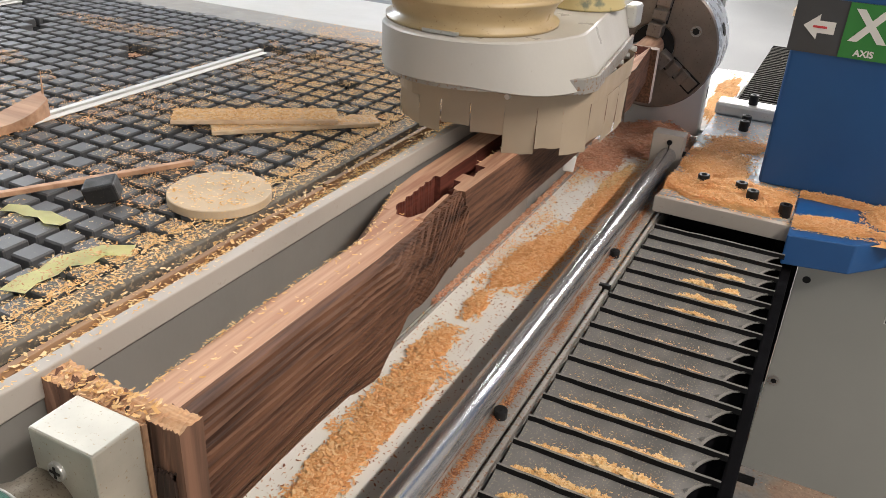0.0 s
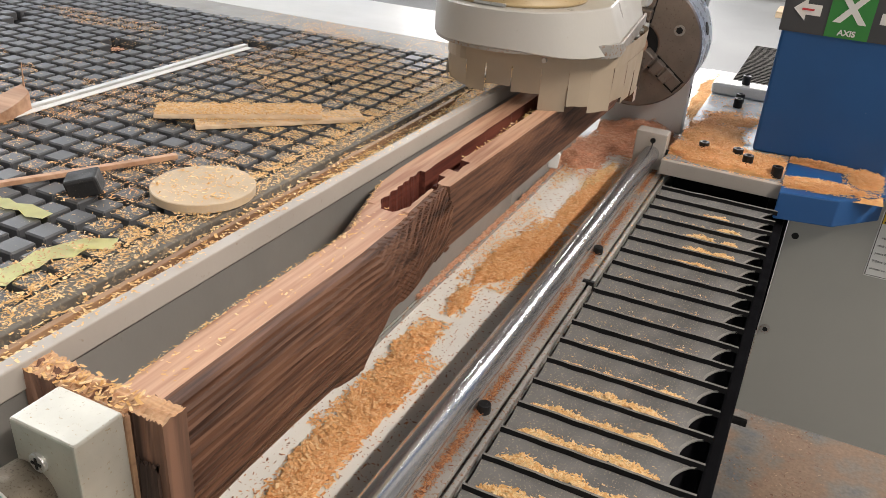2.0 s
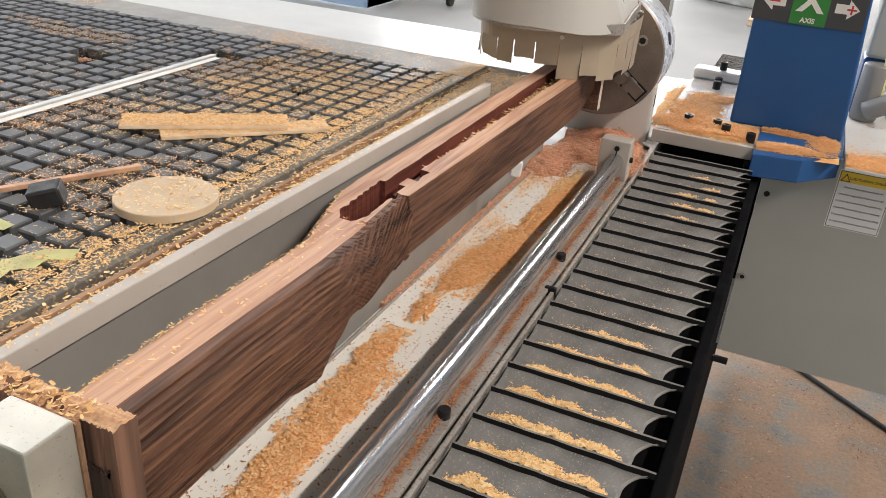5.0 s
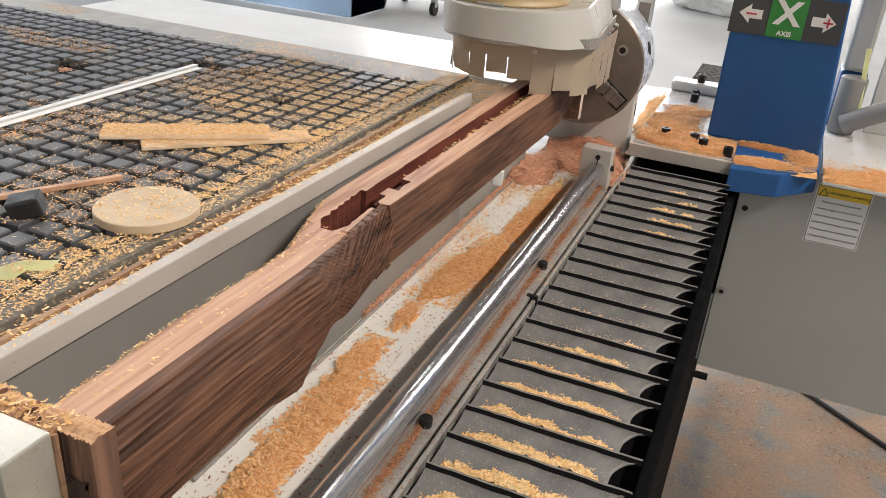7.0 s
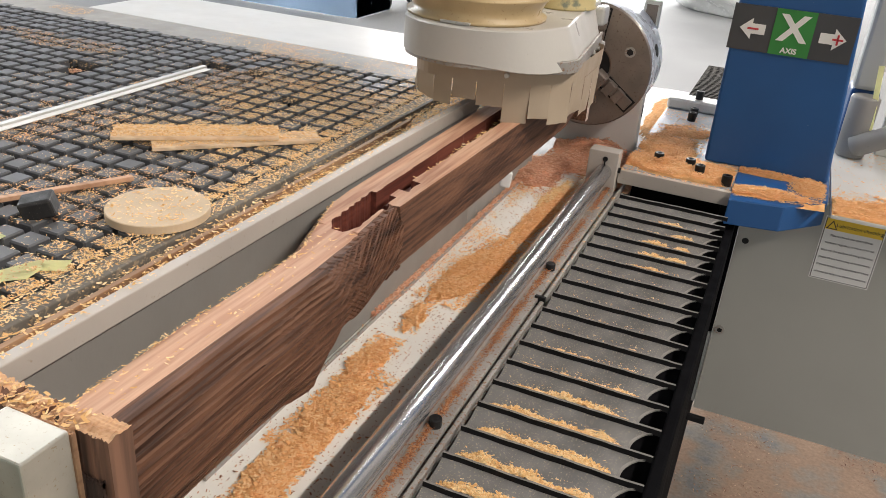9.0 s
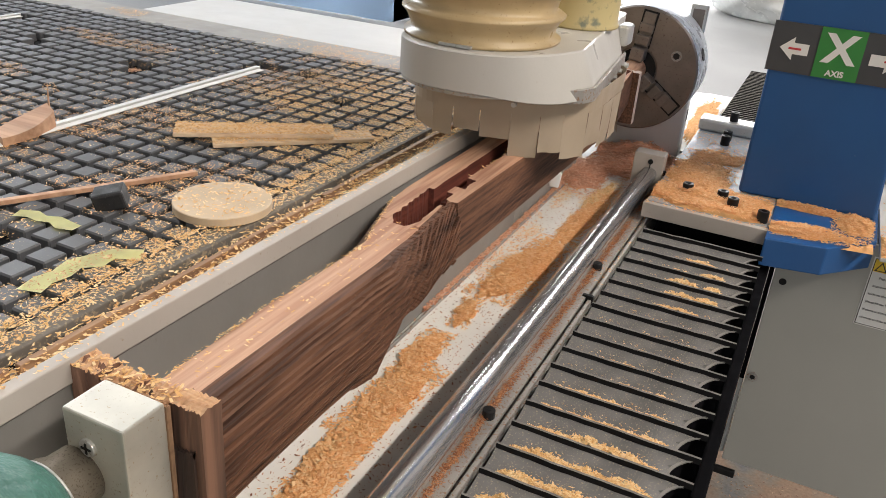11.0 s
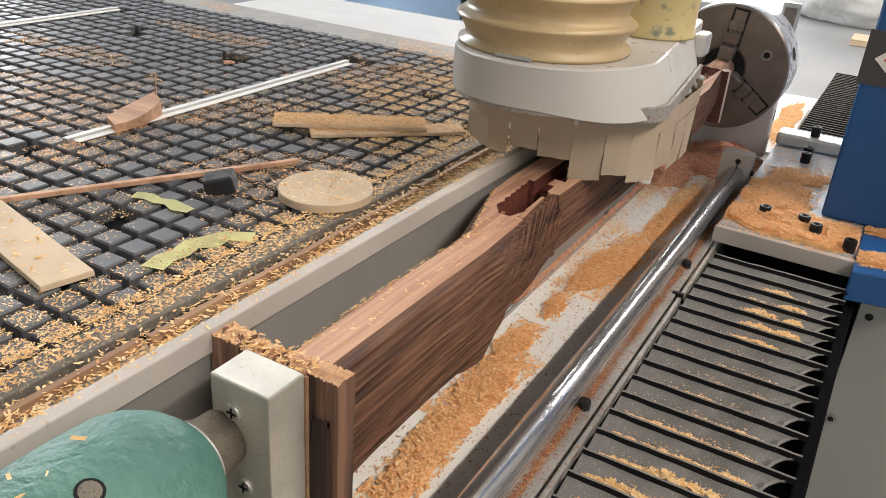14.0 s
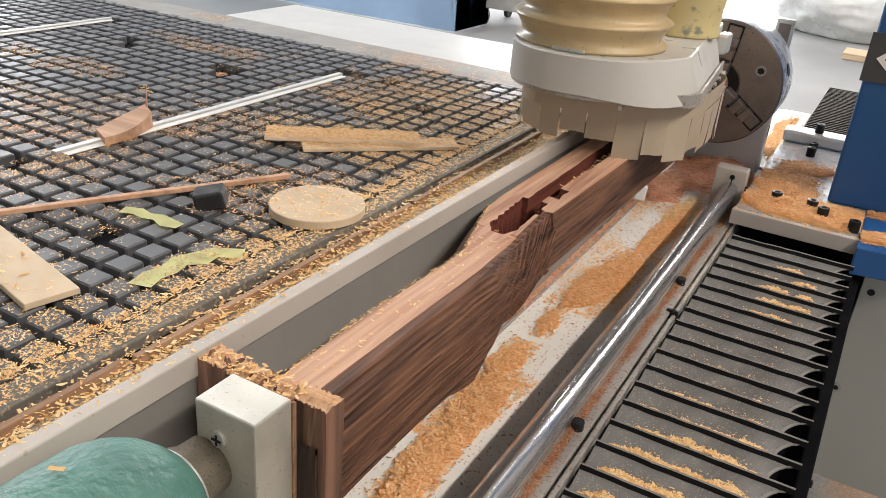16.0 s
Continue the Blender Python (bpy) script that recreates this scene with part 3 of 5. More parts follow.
def carved_top(x, y):
    """Height of the stock's upper side, and whether it lies inside the inlet."""
    z = 0.889 + 0.0006 * noise.noise((x * 160, y * 14, 0.0))
    xl, xr = lerp(y, XL), lerp(y, XR)
    if y < 0.66:
        z -= 22.0 * max(0.0, abs(x - (xl + xr) / 2) - 0.0065) ** 2
    jag = 0.0013 * (0.5 + 0.5 * math.sin(y * 520 + 2 * math.sin(y * 90))) * (1.0 if x < -0.11 else 0.4) + 0.0005 * noise.noise((3.0 if x < -0.11 else 7.0, y * 160, 5.0))
    # magazine well with a ragged rim
    mid = lerp(y, ((0.652, -0.1095), (0.73, -0.1125)))
    if 0.6565 < y < 0.7275:
        half = 0.0092 * min(1.0, ((y - 0.6545) / 0.014) ** 0.5 if y > 0.6545 else 0)
        if abs(x - mid) < half + jag:
            return 0.858 + 0.002 * noise.noise((x * 200, y * 200, 1)), True
    # long barrel channel with a dusty step
    if 0.7275 <= y < 1.235:
        cl, cr = lerp(y, ((0.72, -0.1185), (1.24, -0.1180))), lerp(y, ((0.72, -0.1085), (0.80, -0.1065), (1.24, -0.0960)))
        if cl < x < cr:
            return (0.8705 if x < cl + 0.0058 else 0.8800), True
        if 0.742 < y < 0.763 and cr <= x < -0.0995 - 0.0016 * math.sin((y - 0.742) * 150):
            return 0.874, True
    if 0.7035 < y < 0.7125 and x > -0.103:
        z -= 0.005
    return z, False


def build_stock():
    th = thing("carved_wooden_stock", "half-carved dark reddish-brown wooden stock clamped between tailstock and chuck", "workpiece")
    ys = np.concatenate([np.arange(0.434, 0.64, 0.003), np.arange(0.64, 0.78, 0.0007), np.arange(0.78, 1.2385, 0.004), [1.2385]])
    us = np.linspace(0, 1, 72)
    bm = bmesh.new()
    rows, inside = [], []
    for y in ys:
        xl, xr, zb, bu = lerp(y, XL), lerp(y, XR), lerp(y, ZB), lerp(y, BULGE)
        ring, flag = [], []
        for v in np.linspace(1, 0.0, 15)[:-1]:
            s = math.sin(math.pi * min(1, v * 0.85)) ** 0.8
            ring.append(bm.verts.new((xl - bu * s, y, 0.889 + (zb - 0.889) * v)))
            flag.append(2)
        for u in us:
            x = xl + (xr - xl) * u
            z, ins = carved_top(x, y)
            ring.append(bm.verts.new((x, y, z)))
            flag.append(1 if ins else 0)
        for v in np.linspace(0, 1, 132)[1:]:
            s = math.sin(math.pi * min(1, v * 0.85)) ** 0.8
            down = v * (0.889 - zb) + max(0.0, y - 0.605) * 0.34
            ridge = 0.0
            if y < 0.7125:
                ridge = lerp(y, ((0.434, 0.0026), (0.58, 0.0026), (0.60, 0.0024), (0.63, 0.0042), (0.7125, 0.0036))) * (1.6 if (down % 0.0032) / 0.0032 > 0.40 else 0.0) * (0.75 + 0.5 * noise.noise((math.floor(down / 0.0032) * 3.1, y * 9, 3)))
            else:
                ridge = 0.0004 * ((down % 0.0052) / 0.0052)
            if y < 0.69 and 0.0285 < v * (0.889 - zb) < 0.0300:
                ridge -= 0.0022
            ring.append(bm.verts.new((xr + bu * s + ridge, y, 0.889 + (zb - 0.889) * v)))
            flag.append(2)
        rows.append(ring)
        inside.append(flag)
    n = len(rows[0])
    for r in range(len(rows) - 1):
        for k in range(n):
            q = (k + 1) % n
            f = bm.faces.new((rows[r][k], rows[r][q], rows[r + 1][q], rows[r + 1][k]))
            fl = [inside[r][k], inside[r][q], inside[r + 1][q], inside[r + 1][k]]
            # upper faces take the pale copy, sides the dark one
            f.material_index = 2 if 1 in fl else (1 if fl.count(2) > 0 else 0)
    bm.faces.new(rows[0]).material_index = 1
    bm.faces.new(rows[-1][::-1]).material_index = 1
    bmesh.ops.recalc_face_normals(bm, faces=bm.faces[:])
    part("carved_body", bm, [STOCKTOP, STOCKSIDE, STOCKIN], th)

    def slab(y0, y1, x0, x1, z0, z1, seed, rough_top, fresh=False):
        b = bmesh.new()
        nx, ny = 26, 6
        top = [[b.verts.new((x0 + (x1 - x0) * i / nx, y0 + (y1 - y0) * j / ny + 0.0012 * noise.noise((i * 0.9 + seed, j, 2)), z1 + rough_top * noise.noise((i * 0.45 + seed, j * 0.8, 0)))) for j in range(ny + 1)] for i in range(nx + 1)]
        low = [[b.verts.new((x0 + (x1 - x0) * i / nx, y0 + (y1 - y0) * j / ny, z0)) for j in (0, ny)] for i in (0, nx)]
        for i in range(nx):
            for j in range(ny):
                b.faces.new((top[i][j], top[i + 1][j], top[i + 1][j + 1], top[i][j + 1]))
        b.faces.new([top[i][0] for i in range(nx, -1, -1)] + [low[0][0], low[1][0]])
        b.faces.new([top[i][ny] for i in range(nx + 1)] + [low[1][1], low[0][1]])
        b.faces.new([top[0][j] for j in range(ny + 1)] + [low[0][1], low[0][0]])
        b.faces.new([top[nx][j] for j in range(ny, -1, -1)] + [low[1][0], low[1][1]])
        bmesh.ops.recalc_face_normals(b, faces=b.faces[:])
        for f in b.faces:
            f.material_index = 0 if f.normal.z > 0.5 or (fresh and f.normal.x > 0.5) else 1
        return b

    part("end_slab", slab(0.4195, 0.4335, -0.1455, -0.1285, 0.815, 0.9000, 3, 0.0030), [STUBWOOD, SLABSIDE], th, "rough uncut slab at the butt end")
    part("end_slab", slab(0.4200, 0.4330, -0.1275, -0.1105, 0.815, 0.8985, 6, 0.0026), [STUBWOOD, SLABSIDE], th, "rough uncut slab at the butt end")
    part("end_slab", slab(0.4195, 0.4335, -0.1098, -0.0905, 0.815, 0.8970, 9, 0.0024), [STUBWOOD, CHARRED], th, "splintered slab with a charred face")
    part("end_slab", slab(0.4215, 0.4335, -0.0897, -0.0725, 0.815, 0.9000, 12, 0.0016), [STUBWOOD, CHARRED], th, "splintered slab with a charred face")
    part("burn_mark", slab(0.4195, 0.4213, -0.0895, -0.0765, 0.816, 0.8780, 21, 0.0040), [BURNT, BURNT], th, "charred black patch on the slab's face")
    part("split_edge", slab(0.4172, 0.4190, -0.1200, -0.0868, 0.818, 0.9010, 15, 0.0012), [STUBWOOD, STRIPW], th, "splintered pale edge")
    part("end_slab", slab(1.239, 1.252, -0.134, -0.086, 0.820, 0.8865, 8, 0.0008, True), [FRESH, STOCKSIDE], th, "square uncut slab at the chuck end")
    part("spigot", rod_mesh((-0.1130, 1.2525, 0.872), (AX, 1.330, AZ), 0.0125, 24, r2=0.0155), STOCKTOP, th, "round end held in the jaws")
    part("plastic_clip", box((-0.0945, 0.938, 0.829), (-0.0840, 0.945, 0.8445), 0.0015, turn=pose(0, 0, 0, 0, 6, 20)), SIGNW, th, "small white plastic clip under the stock")
    r = random.Random(3)
    pts = [(-0.142 + 0.055 * r.random() ** 0.8, r.uniform(0.4185, 0.4325), 0.8990 + 0.0022 * r.random()) for _ in range(130)]
    chips("splinter_litter", pts, CHIPP, "pale splinters on the rough slab", (0.0016, 0.0038), 41, th)
    # torn fibres along the upper left edge
    fp = []
    for _ in range(260):
        y = r.uniform(0.44, 0.70)
        fp.append((lerp(y, XL) + r.uniform(-0.001, 0.0015), y, 0.8885))
    chips("torn_fibre_edge", fp, CHIPP, "torn wood fibres along the edge", (0.0010, 0.0024), 42, th)
    dp = []
    for _ in range(900):
        y = 0.78 + 0.44 * r.random() ** 1.1
        cl = -0.1127
        dp.append((r.uniform(cl, lerp(y, ((0.72, -0.1090), (0.80, -0.1070), (1.24, -0.0965)))), y, 0.8800 + 0.004 * r.random() ** 2))
    chips("channel_dust", dp, CHIPP, "pale chips lying in the barrel channel", (0.002, 0.0045), 43, th)
    tp = [(r.uniform(-0.115, -0.096), r.uniform(0.45, 0.66), 0.889) for _ in range(110)]
    chips("top_litter", tp, CHIPP, "a few curled chips on the top", (0.0014, 0.0034), 44, th)
    return th


build_stock()
# tailstock
tail = thing("tailstock", "green tailstock quill with a square aluminium drive block", "tailstock")
part("drive_block", box((-0.120, 0.394, 0.818), (-0.0870, 0.4168, 0.9035), 0.0010), BLOCKP, tail, "worn square aluminium block")
bm = lathe([(0.0170, 0.0), (0.0172, 0.0022), (0.0158, 0.0034), (0.0156, 0.0085), (0.0138, 0.0120), (0.0132, 0.0215)], (0, 0), 40)
bm.transform(Matrix.Translation((-0.1140, 0.3730, 0.872)) @ pose(0, 0, 0, -90, 0, 0))
bmesh.ops.recalc_face_normals(bm, faces=bm.faces[:])
part("spindle_boss", bm, GREASY, tail, "greasy stepped steel boss", True)
part("bright_ring", rod_mesh((-0.1140, 0.3763, 0.872), (-0.1140, 0.3775, 0.872), 0.0175, 40, bevel=0.0005), ALU, tail, "bright worn ring", True)
bm = lathe([(0.0140, 0.0), (0.0180, 0.0006), (0.0228, 0.0040), (0.0292, 0.0105), (0.0342, 0.0190), (0.0372, 0.0290), (0.0382, 0.0480), (0.0384, 0.25)], (0, 0), 56)
bm.transform(Matrix.Translation((-0.1140, 0.3765, 0.872)) @ pose(0, 0, 0, 90, 0, 0))
bmesh.ops.recalc_face_normals(bm, faces=bm.faces[:])
part("quill_body", bm, GREEN, tail, "chipped sea-green hammer-painted casting", True)
for part_name, rad, out, mat in (("oil_hole", 0.0052, 0.0387, BOLT), ("oil_plug", 0.0040, 0.0390, GREASY)):
    bm = rod_mesh((0, 0, 0.034), (0, 0, out), rad, 20)
    bm.transform(Matrix.Translation((-0.1140, 0.3180, 0.872)) @ pose(0, 0, 0, 0, 24, 0))
    part(part_name, bm, mat, tail)
part("foot", box((-0.132, 0.14, TABLE + 0.0005), (-0.078, 0.33, 0.845), 0.006), GREEN, tail)
for dx, dz in ((-0.0030, 0.0205), (0.0015, -0.0185)):
    bm = rod_mesh((-0.104 + dx, 0.3925, 0.868 + dz), (-0.104 + dx, 0.3945, 0.868 + dz), 0.0042, 18, bevel=0.0005)
    s = part("screw", bm, ALU, tail)
    x = box((-0.104 + dx - 0.0026, 0.3921, 0.868 + dz - 0.0005), (-0.104 + dx + 0.0026, 0.3927, 0.868 + dz + 0.0005))
    box((-0.104 + dx - 0.0005, 0.3921, 0.868 + dz - 0.0026), (-0.104 + dx + 0.0005, 0.3927, 0.868 + dz + 0.0026), bm=x)
    part("cross_slot", x, BOLT, s)
r = random.Random(9)
chips("casting_litter", [(-0.114 + r.uniform(-0.008, 0.008), r.uniform(0.27, 0.340), 0.9102) for _ in range(9)], CHIPP, "chips on the casting", (0.003, 0.005), 12, tail)

# ---- bellows over the guide rail ----
FIXED, FOLDS, REARFIX, REARFOLDS = 0.07, 36, 2.05, 44
PLATE_Y, REAR_Y = 1.062, 1.435


def pleat_mesh(length, lip, seed, sag, open_len):
    """One pleat: a dark upright lip at y = 0 and the cloth from its foot, which runs on under the pleat before it.
    At the outer end the cloth is cut out in an arch."""
    bm = bmesh.new()
    x0, x1 = -0.0165, 0.1125
    nx, ny = 22, 14
    grid = []
    for j in range(ny + 1):
        v = j / ny
        y = -length * v
        w = min(1.0, -y / open_len)
        reach = x1 - 0.0175 * (math.sin(math.pi * min(w, 0.5)) ** 0.55)
        row = []
        for k in range(nx + 1):
            u = k / nx
            x = x0 + (reach - x0) * u
            dip = sag * math.sin(math.pi * u) + 0.0006 * noise.noise((u * 5, seed, v * 2))
            curl = 0.0045 * max(0.0, (u - 0.88) / 0.12) ** 2 * math.sin(math.pi * w) if w < 1 else 0.0
            row.append(bm.verts.new((x, y, -lip - 0.0042 * v - dip * min(1, 4 * v) - 0.0015 * math.sin(math.pi * w) - curl)))
        grid.append(row)
    for j in range(ny):
        for k in range(nx):
            f = bm.faces.new((grid[j][k], grid[j][k + 1], grid[j + 1][k + 1], grid[j + 1][k]))
            f.smooth = True
    # pale hem along the arch
    for j in range(ny):
        a, b = grid[j][nx], grid[j + 1][nx]
        if -b.co.y <= open_len + 0.004:
            c = [bm.verts.new(p) for p in (a.co + Vector((0, 0, 0.0011)), b.co + Vector((0, 0, 0.0011)), b.co + Vector((-0.0024, 0, 0.0009)), a.co + Vector((-0.0024, 0, 0.0009)))]
            bm.faces.new(c).material_index = 2
    prof = ((-0.0014, -lip - 0.001), (-0.0010, -0.0006), (0.0, 0.0002), (0.0008, -0.0006), (0.0012, -lip - 0.001))
    strips = [[bm.verts.new((x0 + (x1 - x0) * k / nx, y + 0.0007 * noise.noise((k * 0.35, seed, 7)), z + 0.0005 * noise.noise((k * 0.5, seed, 0)))) for k in range(nx + 1)] for y, z in prof]
    for n, (a, b) in enumerate(zip(strips, strips[1:])):
        for k in range(nx):
            # upright lip faces take the near-black, the top the pale hem colour
            bm.faces.new((a[k], a[k + 1], b[k + 1], b[k])).material_index = 1 if n in (0, 3) else 2
    me = bpy.data.meshes.new("pleat")
    bm.normal_update()
    bm.to_mesh(me)
    bm.free()
    return me


def drift(parent, k, lo, hi, full, rise=1.0):
    """A crumbly ridge of sawdust that lies against the far side of one lip."""
    bm = bmesh.new()
    r = random.Random(k * 7 + 1)
    nx, ny = 60, 9
    pts, grid = [], []
    for i in range(nx + 1):
        u = i / nx
        x = lo + (hi - lo) * u
        ends = min(1.0, 6 * u, 6 * (1 - u))
        fat = max(0.0, full * (0.85 + 1.1 * noise.noise((x * 45, k * 3.3, 0)) + 0.5 * noise.noise((x * 160, k * 1.3, 2)))) * ends
        row = []
        for j in range(ny + 1):
            v = j / ny
            y = 0.0011 + 0.019 * v * (0.55 + 0.45 * fat)
            h = 0.0115 * (min(1.05, 0.5 + 0.55 * fat) if fat > 0.06 else 0.0) * (1 - v) ** 0.8 * (0.8 + 0.5 * noise.noise((x * 260, v * 5, k)))
            z = min(0.0008 + (rise - 1) * 0.009, -0.0104 + h * rise)
            row.append(bm.verts.new((x, y, z)))
            if h > 0.0008:
                pts.append((x, y, z))
        grid.append(row)
    for i in range(nx):
        for j in range(ny):
            bm.faces.new((grid[i][j], grid[i + 1][j], grid[i + 1][j + 1], grid[i][j + 1])).smooth = True
    ob = part("sawdust", bm, DUSTPALE, parent, "pale sawdust lying along the fold")
    if pts:
        over = [(q[0] + r.uniform(-0.001, 0.001), q[1] + r.uniform(0, 0.001), q[2] + 0.0003) for q in r.choices(pts, k=min(900, 60 + 2 * len(pts)))]
        mesh_part("chip_litter", chip_mesh(over, (0.0014, 0.0036), 0.0006, 90 + k), CHIPP, ob)
    stray = [(r.uniform(-0.01, 0.085), r.uniform(0.003, 0.02), -0.0078) for _ in range(110)]
    mesh_part("stray_litter", chip_mesh(stray, (0.0008, 0.002), 0.0006, 190 + k), CHIPP, ob)


bellows = thing("bellows", "dark grey pleated bellows cover strewn with sawdust", "bellows")
bellows.location = (0, 0, 0.7555)
pleats = []
for k in range(1, FOLDS):
    p = mesh_part("pleat", pleat_mesh(0.0385, 0.0042, k * 1.7, 0.0012, 0.029), [BELLOW, BELLOWD, BELLOWH], bellows)
    pleats.append((p, k / FOLDS))
    r = random.Random(k)
    left = FOLDS - k
    if left < 3:
        continue
    if left < 8:
        lo, hi, full = 0.030, 0.090, (0.5, 1.0, 1.1, 0.9, 0.5)[left - 3]
    elif left < 13:
        lo, hi, full = r.choice([(0.02, 0.088), (-0.005, 0.088), (0.03, 0.088)]) + (0.20,)
    else:
        lo, hi, full = -0.010, 0.090, min(1.1, 0.34 + 0.13 * (left - 13))
    drift(p, k, lo, hi, full * (1.5 if left < 8 else 1.0))
rear = thing("rear_bellows", "dark grey pleated bellows cover behind the gantry column", "bellows")
rear.location = (0, 0, 0.7555)
rear_pleats = []
for k in range(1, REARFOLDS):
    rear_pleats.append((mesh_part("pleat", pleat_mesh(0.020, 0.0045, k * 2.3, 0.0008, 0.012), [BELLOW, BELLOWD, BELLOWH], rear), k / REARFOLDS))
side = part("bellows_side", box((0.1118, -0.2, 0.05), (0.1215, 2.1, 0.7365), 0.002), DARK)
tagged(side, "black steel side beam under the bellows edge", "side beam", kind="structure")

# ---- gantry: column, foot, cover, dust shoe ----
gantry = thing("gantry", "blue machine gantry column with its foot, cover panel and dust shoe", "gantry")


def bolt(x, y, z, parent, r=0.0062, h=0.0135):
    b = rod_mesh((x, y, z), (x, y, z + h), r, 20, bevel=0.0007)
    o = part("socket_bolt", b, BOLT, parent)
    part("hex_socket", rod_mesh((x, y, z + h - 0.0004), (x, y, z + h + 0.0003), r * 0.5, 6), DARK, o)
    return o


foot = part("foot_plate", box((-0.0245, 1.0665, 0.762), (0.1090, 1.436, 0.7765), 0.001), PLATEG, gantry, "thick grey steel carriage plate")
part("end_bar", box((-0.0265, 1.058, 0.7585), (0.1135, 1.0662, 0.776), 0.0008), RAILW, gantry, "pale bar clamping the bellows")
rearbar = part("rear_bar", box((-0.026, 1.398, 0.7768), (0.112, 1.436, 0.7945), 0.004), ALU, gantry, "rounded aluminium bar")
for x, y in ((0.101, 1.078), (0.066, 1.098), (0.052, 1.115), (0.012, 1.115)):
    bolt(x, y, 0.7767, gantry)
bolt(0.0215, 1.345, 0.7767, gantry)
bolt(0.0205, 1.372, 0.7767, gantry)
bolt(0.0205, 1.414, 0.7947, gantry)
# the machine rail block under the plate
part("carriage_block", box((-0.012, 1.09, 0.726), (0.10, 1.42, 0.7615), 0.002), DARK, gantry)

fl = [(0.1095, 1.034), (0.171, 1.046), (0.218, 1.098), (0.222, 1.30), (0.1095, 1.30)]
part("flange", prism(fl, 0.7445, 0.7765, 0.0015), BLUE, gantry, "chamfered blue foot flange")
col = bmesh.new()
zlo, zhi = 0.7770, 1.65
lo = [(0.0645, 1.160, zlo), (0.2165, 1.160, zlo), (0.2215, 1.290, zlo), (0.0645, 1.290, zlo)]
top_in = (zhi - zlo) * 0.072
hi = [(0.0600, 1.160, zhi), (0.2165 - top_in, 1.160, zhi), (0.2215 - top_in, 1.290, zhi), (0.0600, 1.290, zhi)]
vs = [col.verts.new(p) for p in lo + hi]
for f in ((0, 1, 5, 4), (1, 2, 6, 5), (2, 3, 7, 6), (3, 0, 4, 7), (3, 2, 1, 0), (4, 5, 6, 7)):
    col.faces.new([vs[k] for k in f])
bmesh.ops.recalc_face_normals(col, faces=col.faces[:])
bmesh.ops.bevel(col, geom=col.edges[:], offset=0.004, segments=3, affect="EDGES", profile=0.5)
part("column", col, BLUE, gantry, "blue painted steel column")

# axis sign on the column
sign = part("axis_sign", box((0.0605, 1.1585, 0.9255), (0.2005, 1.1597, 0.9795)), SIGNK, gantry, "dark sign with arrows and a green axis letter")
part("green_field", box((0.1090, 1.1575, 0.9257), (0.1545, 1.1584, 0.9793)), SIGNG, sign)


def lifted(text, size, x, z, mat_, bold):
    return lettering(text, size, (x, 1.1571, z), sign, mat_, bold)


big = lifted("X", 0.042, 0.1318, 0.9565, SIGNW, 0.0014)
big.data.transform(Matrix.Translation((0.1318, 0, 0)) @ Matrix.Diagonal((1.0, 1, 1, 1)) @ Matrix.Translation((-0.1318, 0, 0)))
lifted("AXIS", 0.0088, 0.1318, 0.9315, SIGNW, 0.0003)


def arrow(cx, cz, way):
    pts = [(-0.015, 0), (-0.001, 0.0125), (-0.001, 0.006), (0.0145, 0.006), (0.0145, -0.006), (-0.001, -0.006), (-0.001, -0.0125)]
    b = bmesh.new()
    vv = [b.verts.new((cx + way * x, 1.1574, cz + z)) for x, z in pts]
    f = b.faces.new(vv)
    e = bmesh.ops.extrude_face_region(b, geom=[f])["geom"]
    bmesh.ops.translate(b, vec=(0, 0.0009, 0), verts=[v for v in e if isinstance(v, bmesh.types.BMVert)])
    bmesh.ops.recalc_face_normals(b, faces=b.faces[:])
    return part("arrow", b, SIGNW, sign)


arrow(0.0860, 0.9520, 1)
arrow(0.1765, 0.9520, -1)
part("minus", box((0.0800, 1.1568, 0.9510), (0.0930, 1.1573, 0.9532)), SIGNR, sign)
b = box((0.1760, 1.1568, 0.9510), (0.1880, 1.1573, 0.9532))
box((0.1809, 1.1568, 0.9460), (0.1831, 1.15725, 0.9580), bm=b)
part("plus", b, SIGNR, sign)

# cover panel and label
pan = part("cover_panel", box((0.1280, 1.1075, 0.434), (0.52, 1.1095, 0.7700), 0.0006), GREYP, gantry, "light grey sheet-metal cover panel")
part("cover_box", box((0.1330, 1.1096, 0.434), (0.52, 1.37, 0.742), 0.003), GREYP, gantry)
top_cover = part("cover_top", box((0.2225, 1.0700, 0.7660), (0.52, 1.385, 0.7705), 0.0008), WHITE, gantry, "white top cover")
for x, z, big_one in ((0.1395, 0.700, 0), (0.1365, 0.5660, 1), (0.50, 0.70, 0)):
    o = part("panel_hole" if not big_one else "panel_bolt", rod_mesh((x, 1.1060 if big_one else 1.1072, z), (x, 1.1080, z), 0.0068 if big_one else 0.0042, 18), ALUDIRTY if big_one else BOLT, pan)
    if big_one:
        part("bolt_socket", rod_mesh((x, 1.1056, z), (x, 1.1062, z), 0.0034, 6), BOLT, o)
LY = 1.1068
lab = part("warning_label", box((0.2220, LY, 0.6720), (0.2900, 1.1073, 0.7560)), SIGNW, pan, "white lubrication notice with a yellow heading")
part("label_frame", box((0.2232, LY - 0.0003, 0.6732), (0.2888, LY - 0.00005, 0.7548)), INK, lab)
part("label_field", box((0.2240, LY - 0.0006, 0.6740), (0.2880, LY - 0.00035, 0.7540)), SIGNW, lab)
